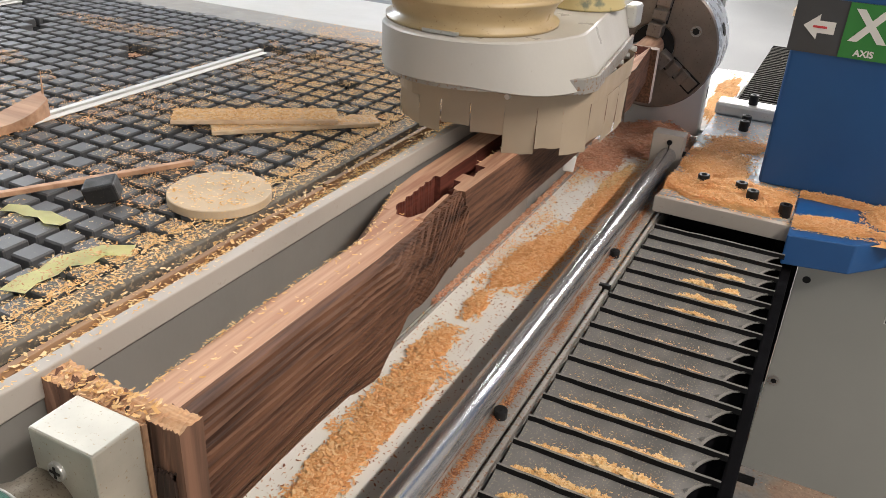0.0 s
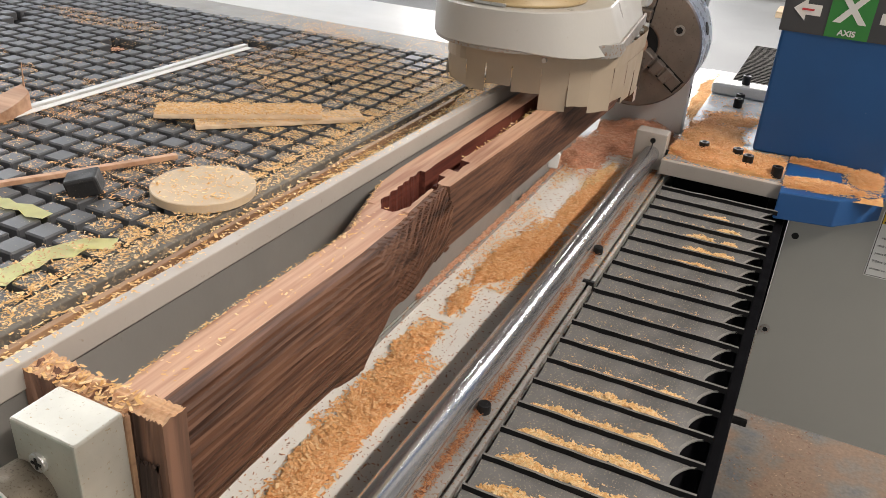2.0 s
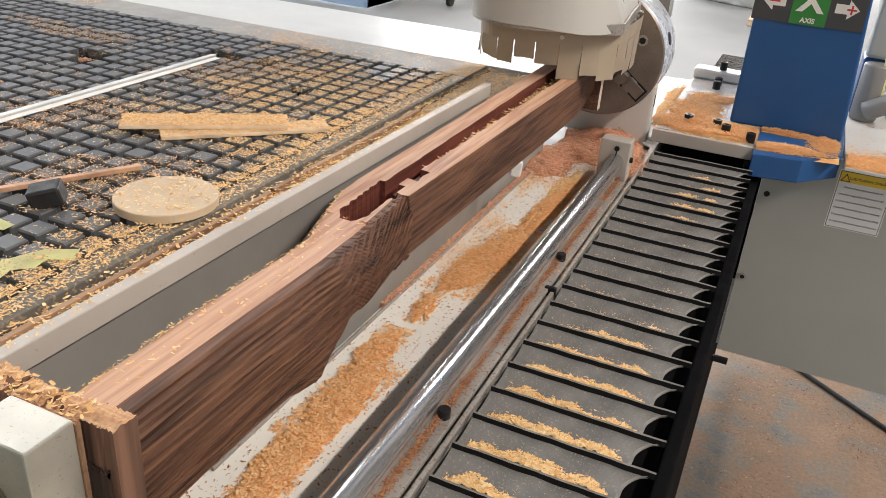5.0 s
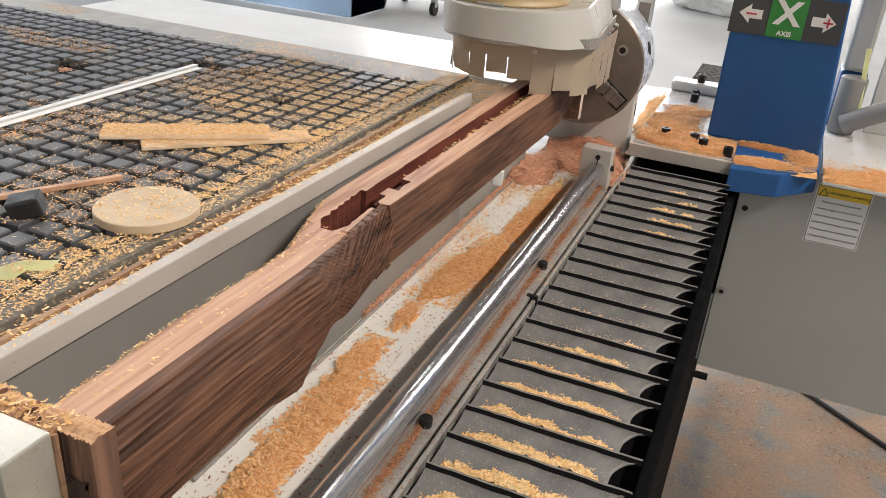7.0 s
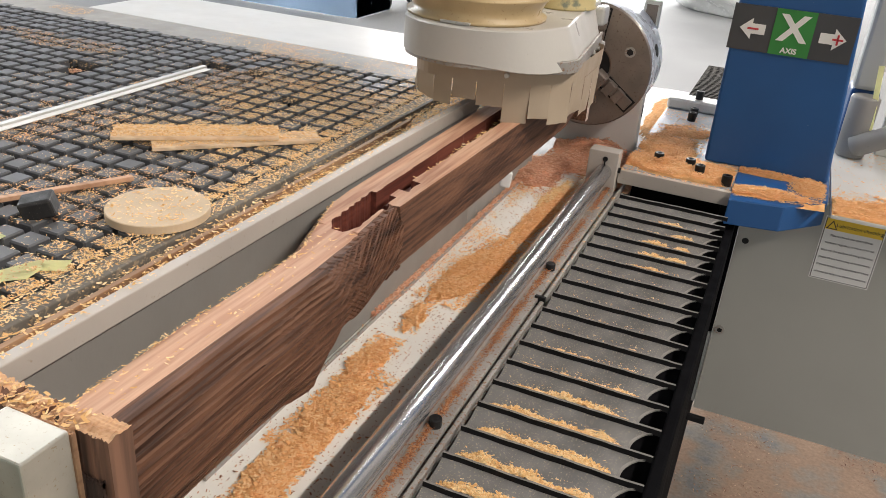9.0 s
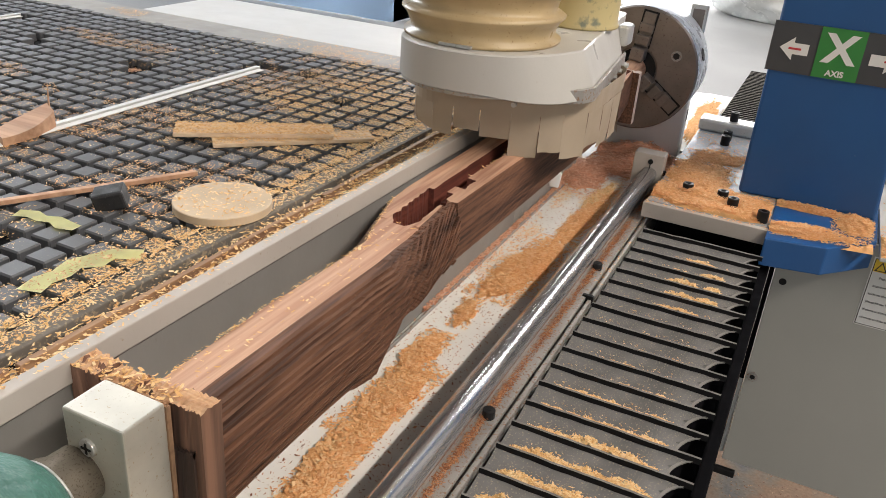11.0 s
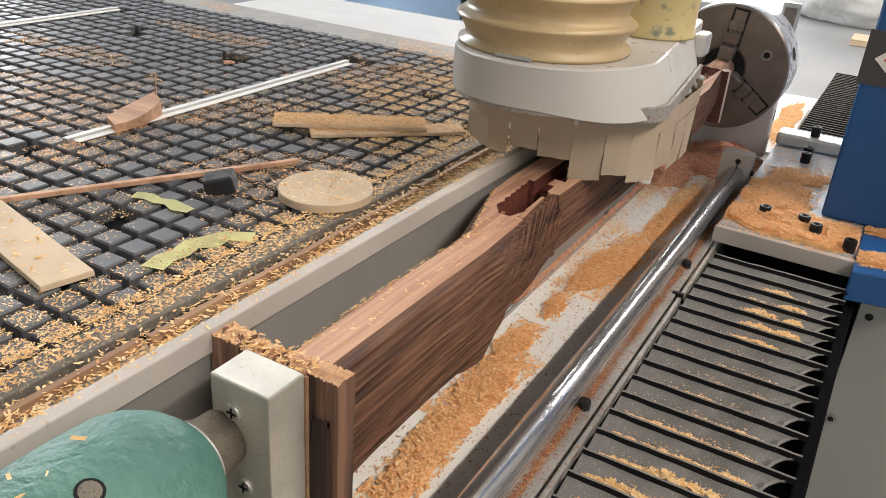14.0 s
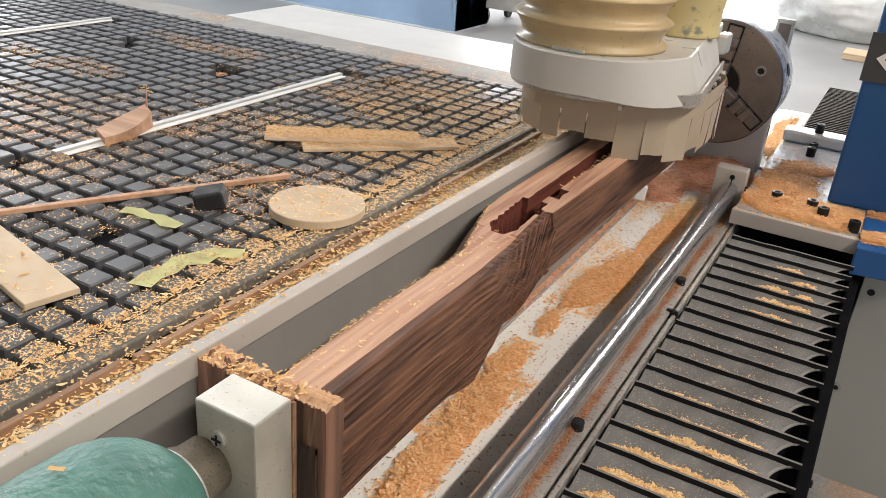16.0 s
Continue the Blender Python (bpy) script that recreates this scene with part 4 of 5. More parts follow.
part("label_heading", box((0.2240, LY - 0.0009, 0.7395), (0.2880, LY - 0.00065, 0.7540)), LABELY, lab)
lettering("Lubrication checking", 0.0063, (0.2618, LY - 0.0012, 0.7465), lab, INK)
b = bmesh.new()
vv = [b.verts.new((0.2250 + 0.0125 * u, LY - 0.0012, 0.7405 + 0.0115 * w)) for u, w in ((0, 0), (1, 0), (0.5, 1))]
b.faces.new(vv)
part("warning_triangle", b, INK, lab)
b = bmesh.new()
vv = [b.verts.new((0.2250 + 0.0125 * u, LY - 0.0014, 0.7405 + 0.0115 * w)) for u, w in ((0.14, 0.09), (0.86, 0.09), (0.5, 0.80))]
b.faces.new(vv)
part("triangle_field", b, LABELY, lab)
for n, line in enumerate(("Please check the operational", "situation regularly, if there is no oil", "stick on the surface of the guide way,", "please fill the lubricating oil immediately.", "If there is some dust,sawdust,or chips", "of metal on it,be sure clean it in advance.")):
    lettering(line, 0.0039 if n in (1, 2, 4) else (0.0041 if n == 0 else 0.0036), (0.2560, LY - 0.0009, 0.7325 - 0.0100 * n), lab, INK)
# covers and hoses that travel behind the column
part("pale_cover", box((0.2260, 1.345, 0.862), (0.2600, 1.40, 1.5), 0.006), GREYP, gantry, "pale grey upright cover")
part("grey_duct", rod_mesh((0.246, 1.335, 0.7708), (0.246, 1.335, 0.858), 0.0195, 32, bevel=0.004), WALLG, gantry, "short blue-grey motor housing", True)
part("blue_cover", box((0.2260, 1.356, 0.7706), (0.2640, 1.42, 0.861), 0.004), BLUE, gantry)
bm = box((-0.0035, 0, 0.0), (0.0035, 0.002, 0.118), 0.0005)
bm.transform(Matrix.Translation((0.2640, 1.322, 0.785)) @ pose(0, 0, 0, 0, -6, 0))
part("yellow_strip", bm, TAPE, gantry, "faded yellow strip")
bm = bmesh.new()
bend = [Vector((0.246 + 0.17 * u, 1.318 - 0.05 * u, 0.788 + 0.085 * math.sin(1.35 * u))) for u in (k / 14 for k in range(15))]
loops = []
for k, p in enumerate(bend):
    d = (bend[min(k + 1, 14)] - bend[max(k - 1, 0)]).to_track_quat("Z", "Y")
    loops.append([bm.verts.new(p + d @ Vector((0.015 * math.cos(a), 0.015 * math.sin(a), 0))) for a in (2 * math.pi * q / 20 for q in range(20))])
for la, lb in zip(loops, loops[1:]):
    for q in range(20):
        bm.faces.new((la[q], la[(q + 1) % 20], lb[(q + 1) % 20], lb[q]))
bm.faces.new(loops[0][::-1])
bm.faces.new(loops[-1])
part("bent_hose", bm, WALLG, gantry, "grey flexible hose", True)
part("cover_frame", box((0.2800, 1.36, 0.7708), (0.50, 1.372, 1.4), 0.002), WHITE, gantry)
# bracket and stub in the gap beside the cover panel
part("side_bracket", box((0.1225, 1.112, 0.440), (0.1275, 1.150, 0.556), 0.002), SIGNW, gantry, "white bracket beside the cover panel")
# plate added to darken the gap between side beam and panel
part("gap_filler", box((0.1222, 1.112, 0.5565), (0.1275, 1.150, 0.7440), 0.001), DARK, gantry, "near-black plate added to darken the gap beside the panel")
part("bar_stub", box((0.1120, 1.1000, 0.4140), (0.1480, 1.1070, 0.4235), 0.001), BOLT, gantry, "black bar end")

# dust shoe
corner = [(-0.206, 0.800), (-0.196, 0.775), (-0.168, 0.7545), (-0.130, 0.7515), (-0.097, 0.765), (-0.074, 0.792), (-0.0600, 0.826), (-0.0600, 0.85), (-0.0655, 0.90),
          (-0.0735, 0.985), (-0.0790, 1.040), (-0.0805, 1.055), (-0.0870, 1.0590), (-0.105, 1.060), (-0.150, 1.040), (-0.195, 0.985), (-0.212, 0.915), (-0.213, 0.850)]


def smooth_loop(pts, step):
    """A rounded closed outline through the given corners."""
    out, n = [], len(pts)
    for k in range(n):
        p0, p1, p2, p3 = (Vector(pts[(k + q) % n]) for q in (-1, 0, 1, 2))
        for q in range(step):
            t = q / step
            v = 0.5 * (2 * p1 + (p2 - p0) * t + (2 * p0 - 5 * p1 + 4 * p2 - p3) * t * t + (3 * p1 - p0 - 3 * p2 + p3) * t ** 3)
            out.append((v.x, v.y))
    return out


shoe_out = smooth_loop(corner, 5)
ctr = Vector((-0.140, 0.90))
TOPZ, LOWZ = 0.980, 0.9480
flare = []
for x, y in shoe_out:
    w = min(1.0, max(0.0, (x + 0.125) / 0.050)) * min(1.0, max(0.0, (1.06 - y) / 0.10))
    w = w * w * (3 - 2 * w)
    flare.append((x + 0.0150 * w, y + 0.004 * w, LOWZ - 0.0060 * w))
bm = bmesh.new()
levels = [[bm.verts.new((ctr.x + (x - ctr.x) * 0.985, ctr.y + (y - ctr.y) * 0.987, TOPZ)) for x, y in shoe_out],
          [bm.verts.new((x, y, TOPZ - 0.0012)) for x, y in shoe_out],
          [bm.verts.new((x, y, z + 0.0010)) for x, y, z in flare],
          [bm.verts.new((ctr.x + (x - ctr.x) * 0.985, ctr.y + (y - ctr.y) * 0.987, z)) for x, y, z in flare]]
for a, b in ((levels[0], levels[1]), (levels[2], levels[3])):
    for k in range(len(a)):
        q = (k + 1) % len(a)
        bm.faces.new((a[k], a[q], b[q], b[k]))
wall_bm = bmesh.new()
ring_t, ring_l = ([wall_bm.verts.new(v.co) for v in lv] for lv in (levels[1], levels[2]))
for k in range(len(ring_t)):
    q = (k + 1) % len(ring_t)
    wall_bm.faces.new((ring_t[k], ring_t[q], ring_l[q], ring_l[k])).smooth = True
bmesh.ops.recalc_face_normals(wall_bm, faces=wall_bm.faces[:])
bm.faces.new(levels[0])
bm.faces.new(levels[-1])
bmesh.ops.recalc_face_normals(bm, faces=bm.faces[:])
shoe = part("dust_shoe", bm, SHOEW, gantry, "rounded white dust shoe with chipped edges")
part("shoe_wall", wall_bm, SHOEW, shoe, "white side wall of the shoe")
part("shoe_joint", prism([(ctr.x + (x - ctr.x) * 0.985, ctr.y + (y - ctr.y) * 0.985) for x, y in shoe_out], LOWZ - 0.003, LOWZ - 0.0001), ALUDIRTY, shoe, "metal strip clamping the skirt")
part("clamp_strip", prism([(-0.0640, 0.7990), (-0.0480, 0.8140), (-0.0425, 0.8300), (-0.0590, 0.9900), (-0.0615, 0.9900), (-0.0455, 0.8320), (-0.0505, 0.8170), (-0.0655, 0.8020)], 0.9405, 0.9520, 0.0004), ALUDIRTY, shoe, "bright bent metal corner strip")


def flap_strip(x0, y0, x1, y1, z0, z1, bend, seed):
    b = bmesh.new()
    nu, nv = 5, 7
    d = Vector((x1 - x0, y1 - y0, 0)).normalized()
    nrm = Vector((d.y, -d.x, 0))
    g = []
    for i in range(nu + 1):
        row = []
        for j in range(nv + 1):
            u, v = i / nu, j / nv
            off = bend * v * v + 0.0022 * noise.noise((u * 1.5 + seed, v * 1.3, seed * 0.7)) * v
            p = Vector((x0, y0, 0)).lerp(Vector((x1, y1, 0)), u) + nrm * off
            row.append(b.verts.new((p.x, p.y, z1 + (z0 - z1) * v + 0.0015 * noise.noise((u * 2, seed, 1)) * v)))
        g.append(row)
    for i in range(nu):
        for j in range(nv):
            b.faces.new((g[i][j], g[i + 1][j], g[i + 1][j + 1], g[i][j + 1])).smooth = True
    bmesh.ops.recalc_face_normals(b, faces=b.faces[:])
    return b


skirt = [(-0.206, 0.836), (-0.196, 0.803), (-0.176, 0.786), (-0.150, 0.784), (-0.118, 0.790), (-0.090, 0.801), (-0.068, 0.816), (-0.0510, 0.836), (-0.0455, 0.852), (-0.0450, 0.90), (-0.0470, 0.952),
         (-0.0600, 0.975), (-0.0700, 1.030), (-0.105, 1.048), (-0.150, 1.030), (-0.190, 0.980), (-0.206, 0.915), (-0.208, 0.872)]
inset = [Vector(p) for p in smooth_loop(skirt, 4)]
part("corner_bracket", prism([(-0.084, 0.826), (-0.070, 0.834), (-0.0545, 0.851), (-0.0540, 0.880), (-0.0570, 0.950), (-0.062, 1.00), (-0.085, 1.00), (-0.095, 0.90)], 0.9345, 0.9415, 0.0015), ALU, shoe, "bright bent metal corner plate")
sheet = bmesh.new()
ring_a = [sheet.verts.new((p.x, p.y, LOWZ - 0.004)) for p in inset]
ring_b = [sheet.verts.new((ctr.x + (p.x - ctr.x) * 0.992, ctr.y + (p.y - ctr.y) * 1.0, LOWZ - 0.0215)) for p in inset]
for k in range(len(inset)):
    q = (k + 1) % len(inset)
    sheet.faces.new((ring_a[k], ring_a[q], ring_b[q], ring_b[k]))
part('skirt_sheet', sheet, FLAP, shoe, 'uncut upper part of the skirt')
# walk round the outline and cut the skirt into strips
runs = []
closed = inset + [inset[0]]
tot = 0.0
for a, b2 in zip(closed, closed[1:]):
    runs.append((tot, a, b2, (b2 - a).length))
    tot += (b2 - a).length


def along(s):
    s = s % tot
    for t0, a, b2, ln in runs:
        if s <= t0 + ln + 1e-9:
            return a.lerp(b2, (s - t0) / ln if ln else 0)
    return runs[-1][2]


s, fr = 0.0, random.Random(21)
while s < tot - 0.006:
    w = min(fr.uniform(0.019, 0.027) * (1.5 if along(s + 0.012).x > -0.07 and along(s + 0.012).y > 0.85 else 1.0), tot - s)
    a, c = along(s + 0.0001), along(s + w - fr.choice([0.0001, 0.0002, 0.0009]))
    mid = (a + c) / 2
    drop = 0.9025 + fr.uniform(-0.002, 0.0015)
    if mid.x < -0.136:
        drop = 0.9075 + fr.uniform(-0.001, 0.001) if mid.x > -0.156 else 0.902 + fr.uniform(-0.003, 0.002)
    elif mid.x > -0.100:
        drop = 0.8905 + fr.uniform(-0.003, 0.004) if mid.y < 0.87 else 0.886 + fr.uniform(-0.003, 0.004)
    if (a - c).length > 0.004:
        part("skirt_flap", flap_strip(c.x, c.y, a.x, a.y, drop, LOWZ - 0.021, -fr.uniform(-0.0025, 0.0015), fr.uniform(0, 50)), FLAP, shoe, "cream vinyl skirt flap")
    s += w
for x, y in ((-0.100, 0.7960),):
    part("skirt_bolt", rod_mesh((x, y - 0.002, LOWZ - 0.0135), (x, y + 0.006, LOWZ - 0.0135), 0.0022, 12), ALU, shoe)
for y in (0.905, 0.935, 0.965, 0.995):
    x = -0.0560 + (0.90 - y) * 0.075
    part("skirt_bolt", rod_mesh((x, y, 0.9385), (x + 0.007, y, 0.9385), 0.0040, 12, r2=0.0024), ALU, shoe)
part("toggle_clip", box((-0.0740, 1.000, 0.955), (-0.0620, 1.024, 0.976), 0.003), ALU, shoe, "metal toggle clip")
HX, HY = -0.1475, 0.8275
prof = [(0.0665, 0.9803), (0.0668, 0.9830)]
z = 0.9840
for n in range(7):
    prof += [(0.0612, z + 0.0010), (0.0622, z + 0.0065), (0.0650, z + 0.0125), (0.0690, z + 0.0165), (0.0694, z + 0.0178), (0.0655, z + 0.0205)]
    z += 0.0215
bm = lathe(prof, (HX, HY), 64)
part("dust_hose", bm, HOSE, gantry, "yellowed translucent ribbed dust hose", True)
part("hose_clip", box((HX - 0.008, HY - 0.0680, 0.9806), (HX + 0.020, HY - 0.0640, 0.9830), 0.0005), ALU, gantry)
part("spindle_sleeve", lathe([(0.0370, 0.9803), (0.0375, 0.9820), (0.0360, 0.9840), (0.0360, 1.0050), (0.0368, 1.012), (0.0368, 1.30)], (-0.0990, 0.948), 44), SPINDLE, gantry, "cream spindle sleeve with green stains", True)
part("cutter", rod_mesh((-0.104, 0.948, 0.893), (-0.104, 0.948, 0.950), 0.004, 12), ALU, gantry)

# dust that rides on the gantry
r = random.Random(31)


def scatter(n, fn):
    out = []
    while len(out) < n:
        p = fn()
        if p:
            out.append(p)
    return out


ON_PLATE, ON_FLANGE, ON_COVER = (-0.0235, 0.1080, 1.0675, 1.39), (0.1105, 0.2150, 1.0450, 1.1585), (0.2235, 0.519, 1.071, 1.38)
DUSTY = "orange sawdust heaped on the carriage plate"
heap("plate_dust", (0.040, 1.105, 0.7766), (0.085, 0.050), 0.0080, DUST, DUSTY, 0, 3, gantry, CHIPA, 5700, (0.0018, 0.0042), 34, ON_PLATE)
heap("plate_dust", (0.010, 1.19, 0.7766), (0.040, 0.060), 0.0060, DUST, DUSTY, 0, 4, gantry, CHIPA, 2850, (0.0018, 0.0042), 30, ON_PLATE)
heap("plate_dust", (0.025, 1.275, 0.7766), (0.034, 0.030), 0.0030, DUST, DUSTY, 20, 5, gantry, CHIPA, 1330, (0.0018, 0.0042), 26, ON_PLATE)
heap("flange_dust", (0.142, 1.075, 0.7766), (0.060, 0.018), 0.0032, DUST, "sawdust on the blue flange", 10, 6, gantry, CHIPA, 2850, (0.0018, 0.0042), 30, ON_FLANGE)
heap("flange_dust", (0.195, 1.135, 0.7766), (0.020, 0.034), 0.0050, DUST, "sawdust on the blue flange", 0, 7, gantry, CHIPA, 1710, (0.0018, 0.0042), 26, ON_FLANGE)
heap("flange_dust", (0.140, 1.150, 0.7766), (0.060, 0.010), 0.0040, DUST, "sawdust along the foot of the column", 0, 9, gantry, CHIPA, 1330, (0.0018, 0.0042), 26, ON_FLANGE)
heap("cover_dust", (0.320, 1.110, 0.7706), (0.120, 0.055), 0.0050, DUST, "sawdust on the cover", 4, 8, gantry, CHIPA, 6080, (0.0018, 0.0042), 30, ON_COVER)
chips("cover_litter", scatter(500, lambda: (r.uniform(0.225, 0.42), r.uniform(1.08, 1.38), 0.7707)), CHIPA, "stray chips on the cover", (0.002, 0.005), 33, gantry)
chips("plate_litter", scatter(700, lambda: (r.uniform(-0.02, 0.06), r.uniform(1.09, 1.39), 0.7767)), CHIPA, "stray chips on the plate", (0.002, 0.005), 34, gantry)
chips("bar_litter", scatter(120, lambda: (r.uniform(-0.024, 0.11), r.uniform(1.059, 1.066), 0.7761)), CHIPA, "chips on the bar", (0.002, 0.004), 35, gantry)

# ---- loose things on the bed ----
def aluminium_strip(x, y0, y1):
    o = thing("aluminium_strip", "bright aluminium edge strip pressed into a bed groove", "metal strip", group="bed strips")
    part("bar", box((x - 0.0035, y0, BED - 0.008), (x + 0.0035, y1, BED + 0.004), 0.0006), ALU, o)
    part("flange", box((x + 0.0036, y0 + 0.006, BED + 0.0004), (x + 0.0120, y1 - 0.004, BED + 0.0016), 0.0004), SIGNW, o)
    return o


for sx, y0, y1 in STRIP_COLS:
    aluminium_strip(sx, y0, y1)

disc = part("mdf_disc", lathe([(0.0375, BED + 0.0006), (0.0385, BED + 0.0012), (0.0385, BED + 0.0072), (0.0378, BED + 0.0078)], (-0.2795, 0.6785), 64), MDF)
tagged(disc, "round pale fibreboard disc lying on the black bed", "disc")


def board(name, a, b, width, z, thick, material, label, category, group=""):
    a, b = Vector(a), Vector(b)
    ln = (b - a).length
    bm = box((0, -width / 2, 0), (ln, width / 2, thick), 0.0006)
    ang = math.degrees(math.atan2(b.y - a.y, b.x - a.x))
    bm.transform(Matrix.Translation((a.x, a.y, z)) @ pose(0, 0, 0, 0, 0, ang))
    return tagged(part(name, bm, material), label, category, group)


board("thin_board", (-0.432, 0.790), (-0.308, 0.880), 0.036, BED + 0.0045, 0.0035, OFFCUT, "thin pale wooden slat covered in sawdust", "wood slat", "slats on the bed")
board("thin_board", (-0.388, 0.792), (-0.277, 0.903), 0.028, BED + 0.0006, 0.0035, OFFCUT, "thin pale wooden slat under another slat", "wood slat", "slats on the bed")
board("wooden_stick", (-0.520, 0.396), (-0.343, 0.720), 0.0058, BED + 0.0012, 0.0040, REDCUT, "long thin reddish wooden stick on the bed", "wood stick")
board("wooden_board", (-0.455, 0.494), (-0.3135, 0.463), 0.034, BED + 0.0006, 0.0045, MDF, "pale rectangular board lying on the bed", "board")
bm = bmesh.new()
n = 22
tops, bots = [], []
for k in range(n + 1):
    u = k / n
    c = Vector((-0.5363, 0.683)).lerp(Vector((-0.5445, 0.748)), u)
    wid = 0.0145 * (0.55 + 0.6 * math.sin(math.pi * (0.15 + 0.75 * u)))
    h = 0.0085 + 0.010 * u ** 2
    tops.append([bm.verts.new((c.x - wid, c.y, BED + 0.0008 + h)), bm.verts.new((c.x + wid, c.y - 0.01, BED + 0.0008 + h * 0.9))])
    bots.append([bm.verts.new((c.x - wid, c.y, BED + 0.0008)), bm.verts.new((c.x + wid, c.y - 0.01, BED + 0.0008))])
for k in range(n):
    for f in ((tops[k][0], tops[k][1], tops[k + 1][1], tops[k + 1][0]), (bots[k][0], bots[k + 1][0], bots[k + 1][1], bots[k][1]), (tops[k][0], tops[k + 1][0], bots[k + 1][0], bots[k][0]), (tops[k][1], bots[k][1], bots[k + 1][1], tops[k + 1][1])):
        bm.faces.new(f)
bm.faces.new((tops[0][0], bots[0][0], bots[0][1], tops[0][1]))
bm.faces.new((tops[n][0], tops[n][1], bots[n][1], bots[n][0]))
bmesh.ops.recalc_face_normals(bm, faces=bm.faces[:])
off = thing("curved_offcut", "reddish curved wooden offcut with a long splinter", "offcut")
part("offcut_body", bm, REDCUT, off)
part("splinter", rod_mesh((-0.549, 0.745, BED + 0.0155), (-0.548, 0.746, BED + 0.041), 0.0011, 8, r2=0.0003), REDCUT, off)
rub = part("rubber_block", box((-0.361, 0.622, BED + 0.0006), (-0.337, 0.640, BED + 0.016), 0.002, turn=pose(0, 0, 0, 8, -12, 35)), RUBBER)
tagged(rub, "black rubber clamp block tipped over on the bed", "rubber block")


def tape(pts, width, seed):
    bm = bmesh.new()
    prev = None
    for k, (x, y) in enumerate(pts):
        q = Vector(pts[min(k + 1, len(pts) - 1)]) - Vector(pts[max(k - 1, 0)])
        nrm = Vector((-q.y, q.x)).normalized() * width / 2 * (1 + 0.5 * noise.noise((k * 1.1, seed, 0)))
        zz = BED + 0.0011 + 0.0010 * abs(noise.noise((k * 0.9, seed, 3)))
        cur = (bm.verts.new((x - nrm.x, y - nrm.y, zz)), bm.verts.new((x + nrm.x, y + nrm.y, zz)))
        if prev:
            bm.faces.new((prev[0], prev[1], cur[1], cur[0]))
        prev = cur
    bmesh.ops.solidify(bm, geom=bm.faces[:], thickness=0.0004)
    return tagged(part("yellow_tape", bm, TAPE), "torn piece of yellow tape stuck to the bed", "tape", "tape scraps")


tape([(-0.395, 0.583), (-0.383, 0.588), (-0.372, 0.586), (-0.362, 0.590), (-0.350, 0.587), (-0.338, 0.588)], 0.012, 2)
tape([(-0.290, 0.508), (-0.294, 0.522), (-0.292, 0.535), (-0.296, 0.548), (-0.288, 0.560), (-0.286, 0.573), (-0.270, 0.583)], 0.017, 5)
cup = part("white_cup", lathe([(0.014, BED + 0.0006), (0.016, BED + 0.002), (0.018, BED + 0.028), (0.0165, BED + 0.028), (0.0145, BED + 0.004)], (-0.325, 0.405), 36), SIGNW)
tagged(cup, "small white plastic cup standing on the bed", "cup")

# ---- sawdust ----
r = random.Random(77)


def bed_point():
    x = -0.262 - 0.42 * r.random() ** 2.6
    y = r.uniform(0.36, 1.18)
    d = noise.noise((x * 11, y * 11, 4.0)) + 0.5 * noise.noise((x * 30, y * 30, 2.0))
    if r.random() > 0.30 + 1.1 * d + (0.55 if x > -0.31 else 0):
        return None
    gx, gy = ((x - CX) / PITCH) % 1, ((y - CY) / PITCH) % 1
    on = (gx < 0.385 or gx > 0.615) and (gy < 0.385 or gy > 0.615)
    if not on and r.random() < 0.62:
        return None
    return (x, y, BED - 0.0002 if on else BED - 0.0110 + 0.004 * r.random())


def far_point():
    x, y = r.uniform(-1.0, -0.27), r.uniform(0.60, 1.245)
    d = noise.noise((x * 7, y * 10, 9)) + 0.4 * noise.noise((x * 25, y * 25, 3))
    return (x, y, BED - 0.0003) if d > 0.16 + 0.7 * max(0.0, -0.50 - x) else None


chips("bed_chips", scatter(30000, bed_point), CHIPP, "pale sawdust scattered over the grooved bed", (0.0009, 0.0026), 51)
chips("far_bed_chips", scatter(14000, far_point), CHIPA, "patches of orange sawdust over the far bed", (0.0009, 0.0026), 52)
chips("guard_board_chips", scatter(420, lambda: (lambda y: (r.uniform(-0.1520, -0.1455), y, 0.9036 - 0.0105 * (y - 0.35)))(r.uniform(0.30, 0.99))), CHIPP, "stray chips on the white guard board", (0.0010, 0.0028), 80)
chips("band_chips", scatter(8000, lambda: (r.uniform(-0.270, -0.2435), r.uniform(0.36, 1.24), BED + 0.0003 + 0.001 * r.random())), CHIPP, "sawdust along the edge of the bed", (0.0012, 0.0034), 53)
chips("ledge_chips", scatter(26000, lambda: (r.uniform(-0.2388, -0.1560), r.uniform(0.30, 1.24), 0.8424 + 0.0075 * r.random() ** 2)), CHIPP, "sawdust filling the ledge", (0.0016, 0.0045), 54)
chips("rim_dust", scatter(2200, lambda: (-0.243 - 0.40 * r.random() ** 2, r.uniform(1.177, 1.247), BED)), CHIPA, "fine dust on the grey rim", (0.001, 0.003), 63)
chips("slat_chips", scatter(4200, lambda: (lambda u, v: (-0.432 + 0.124 * u - 0.6 * v, 0.790 + 0.090 * u + 0.82 * v, BED + 0.0081) )(r.random(), r.uniform(-0.017, 0.017))), CHIPP, "sawdust on the wooden slat", (0.0014, 0.0034), 55)
chips("slat_chips", scatter(1600, lambda: (lambda u, v: (-0.388 + 0.111 * u - 0.707 * v, 0.792 + 0.111 * u + 0.707 * v, BED + 0.0042))(r.random(), r.uniform(-0.0135, 0.0135))), CHIPP, "sawdust on the lower wooden slat", (0.0014, 0.0034), 75)


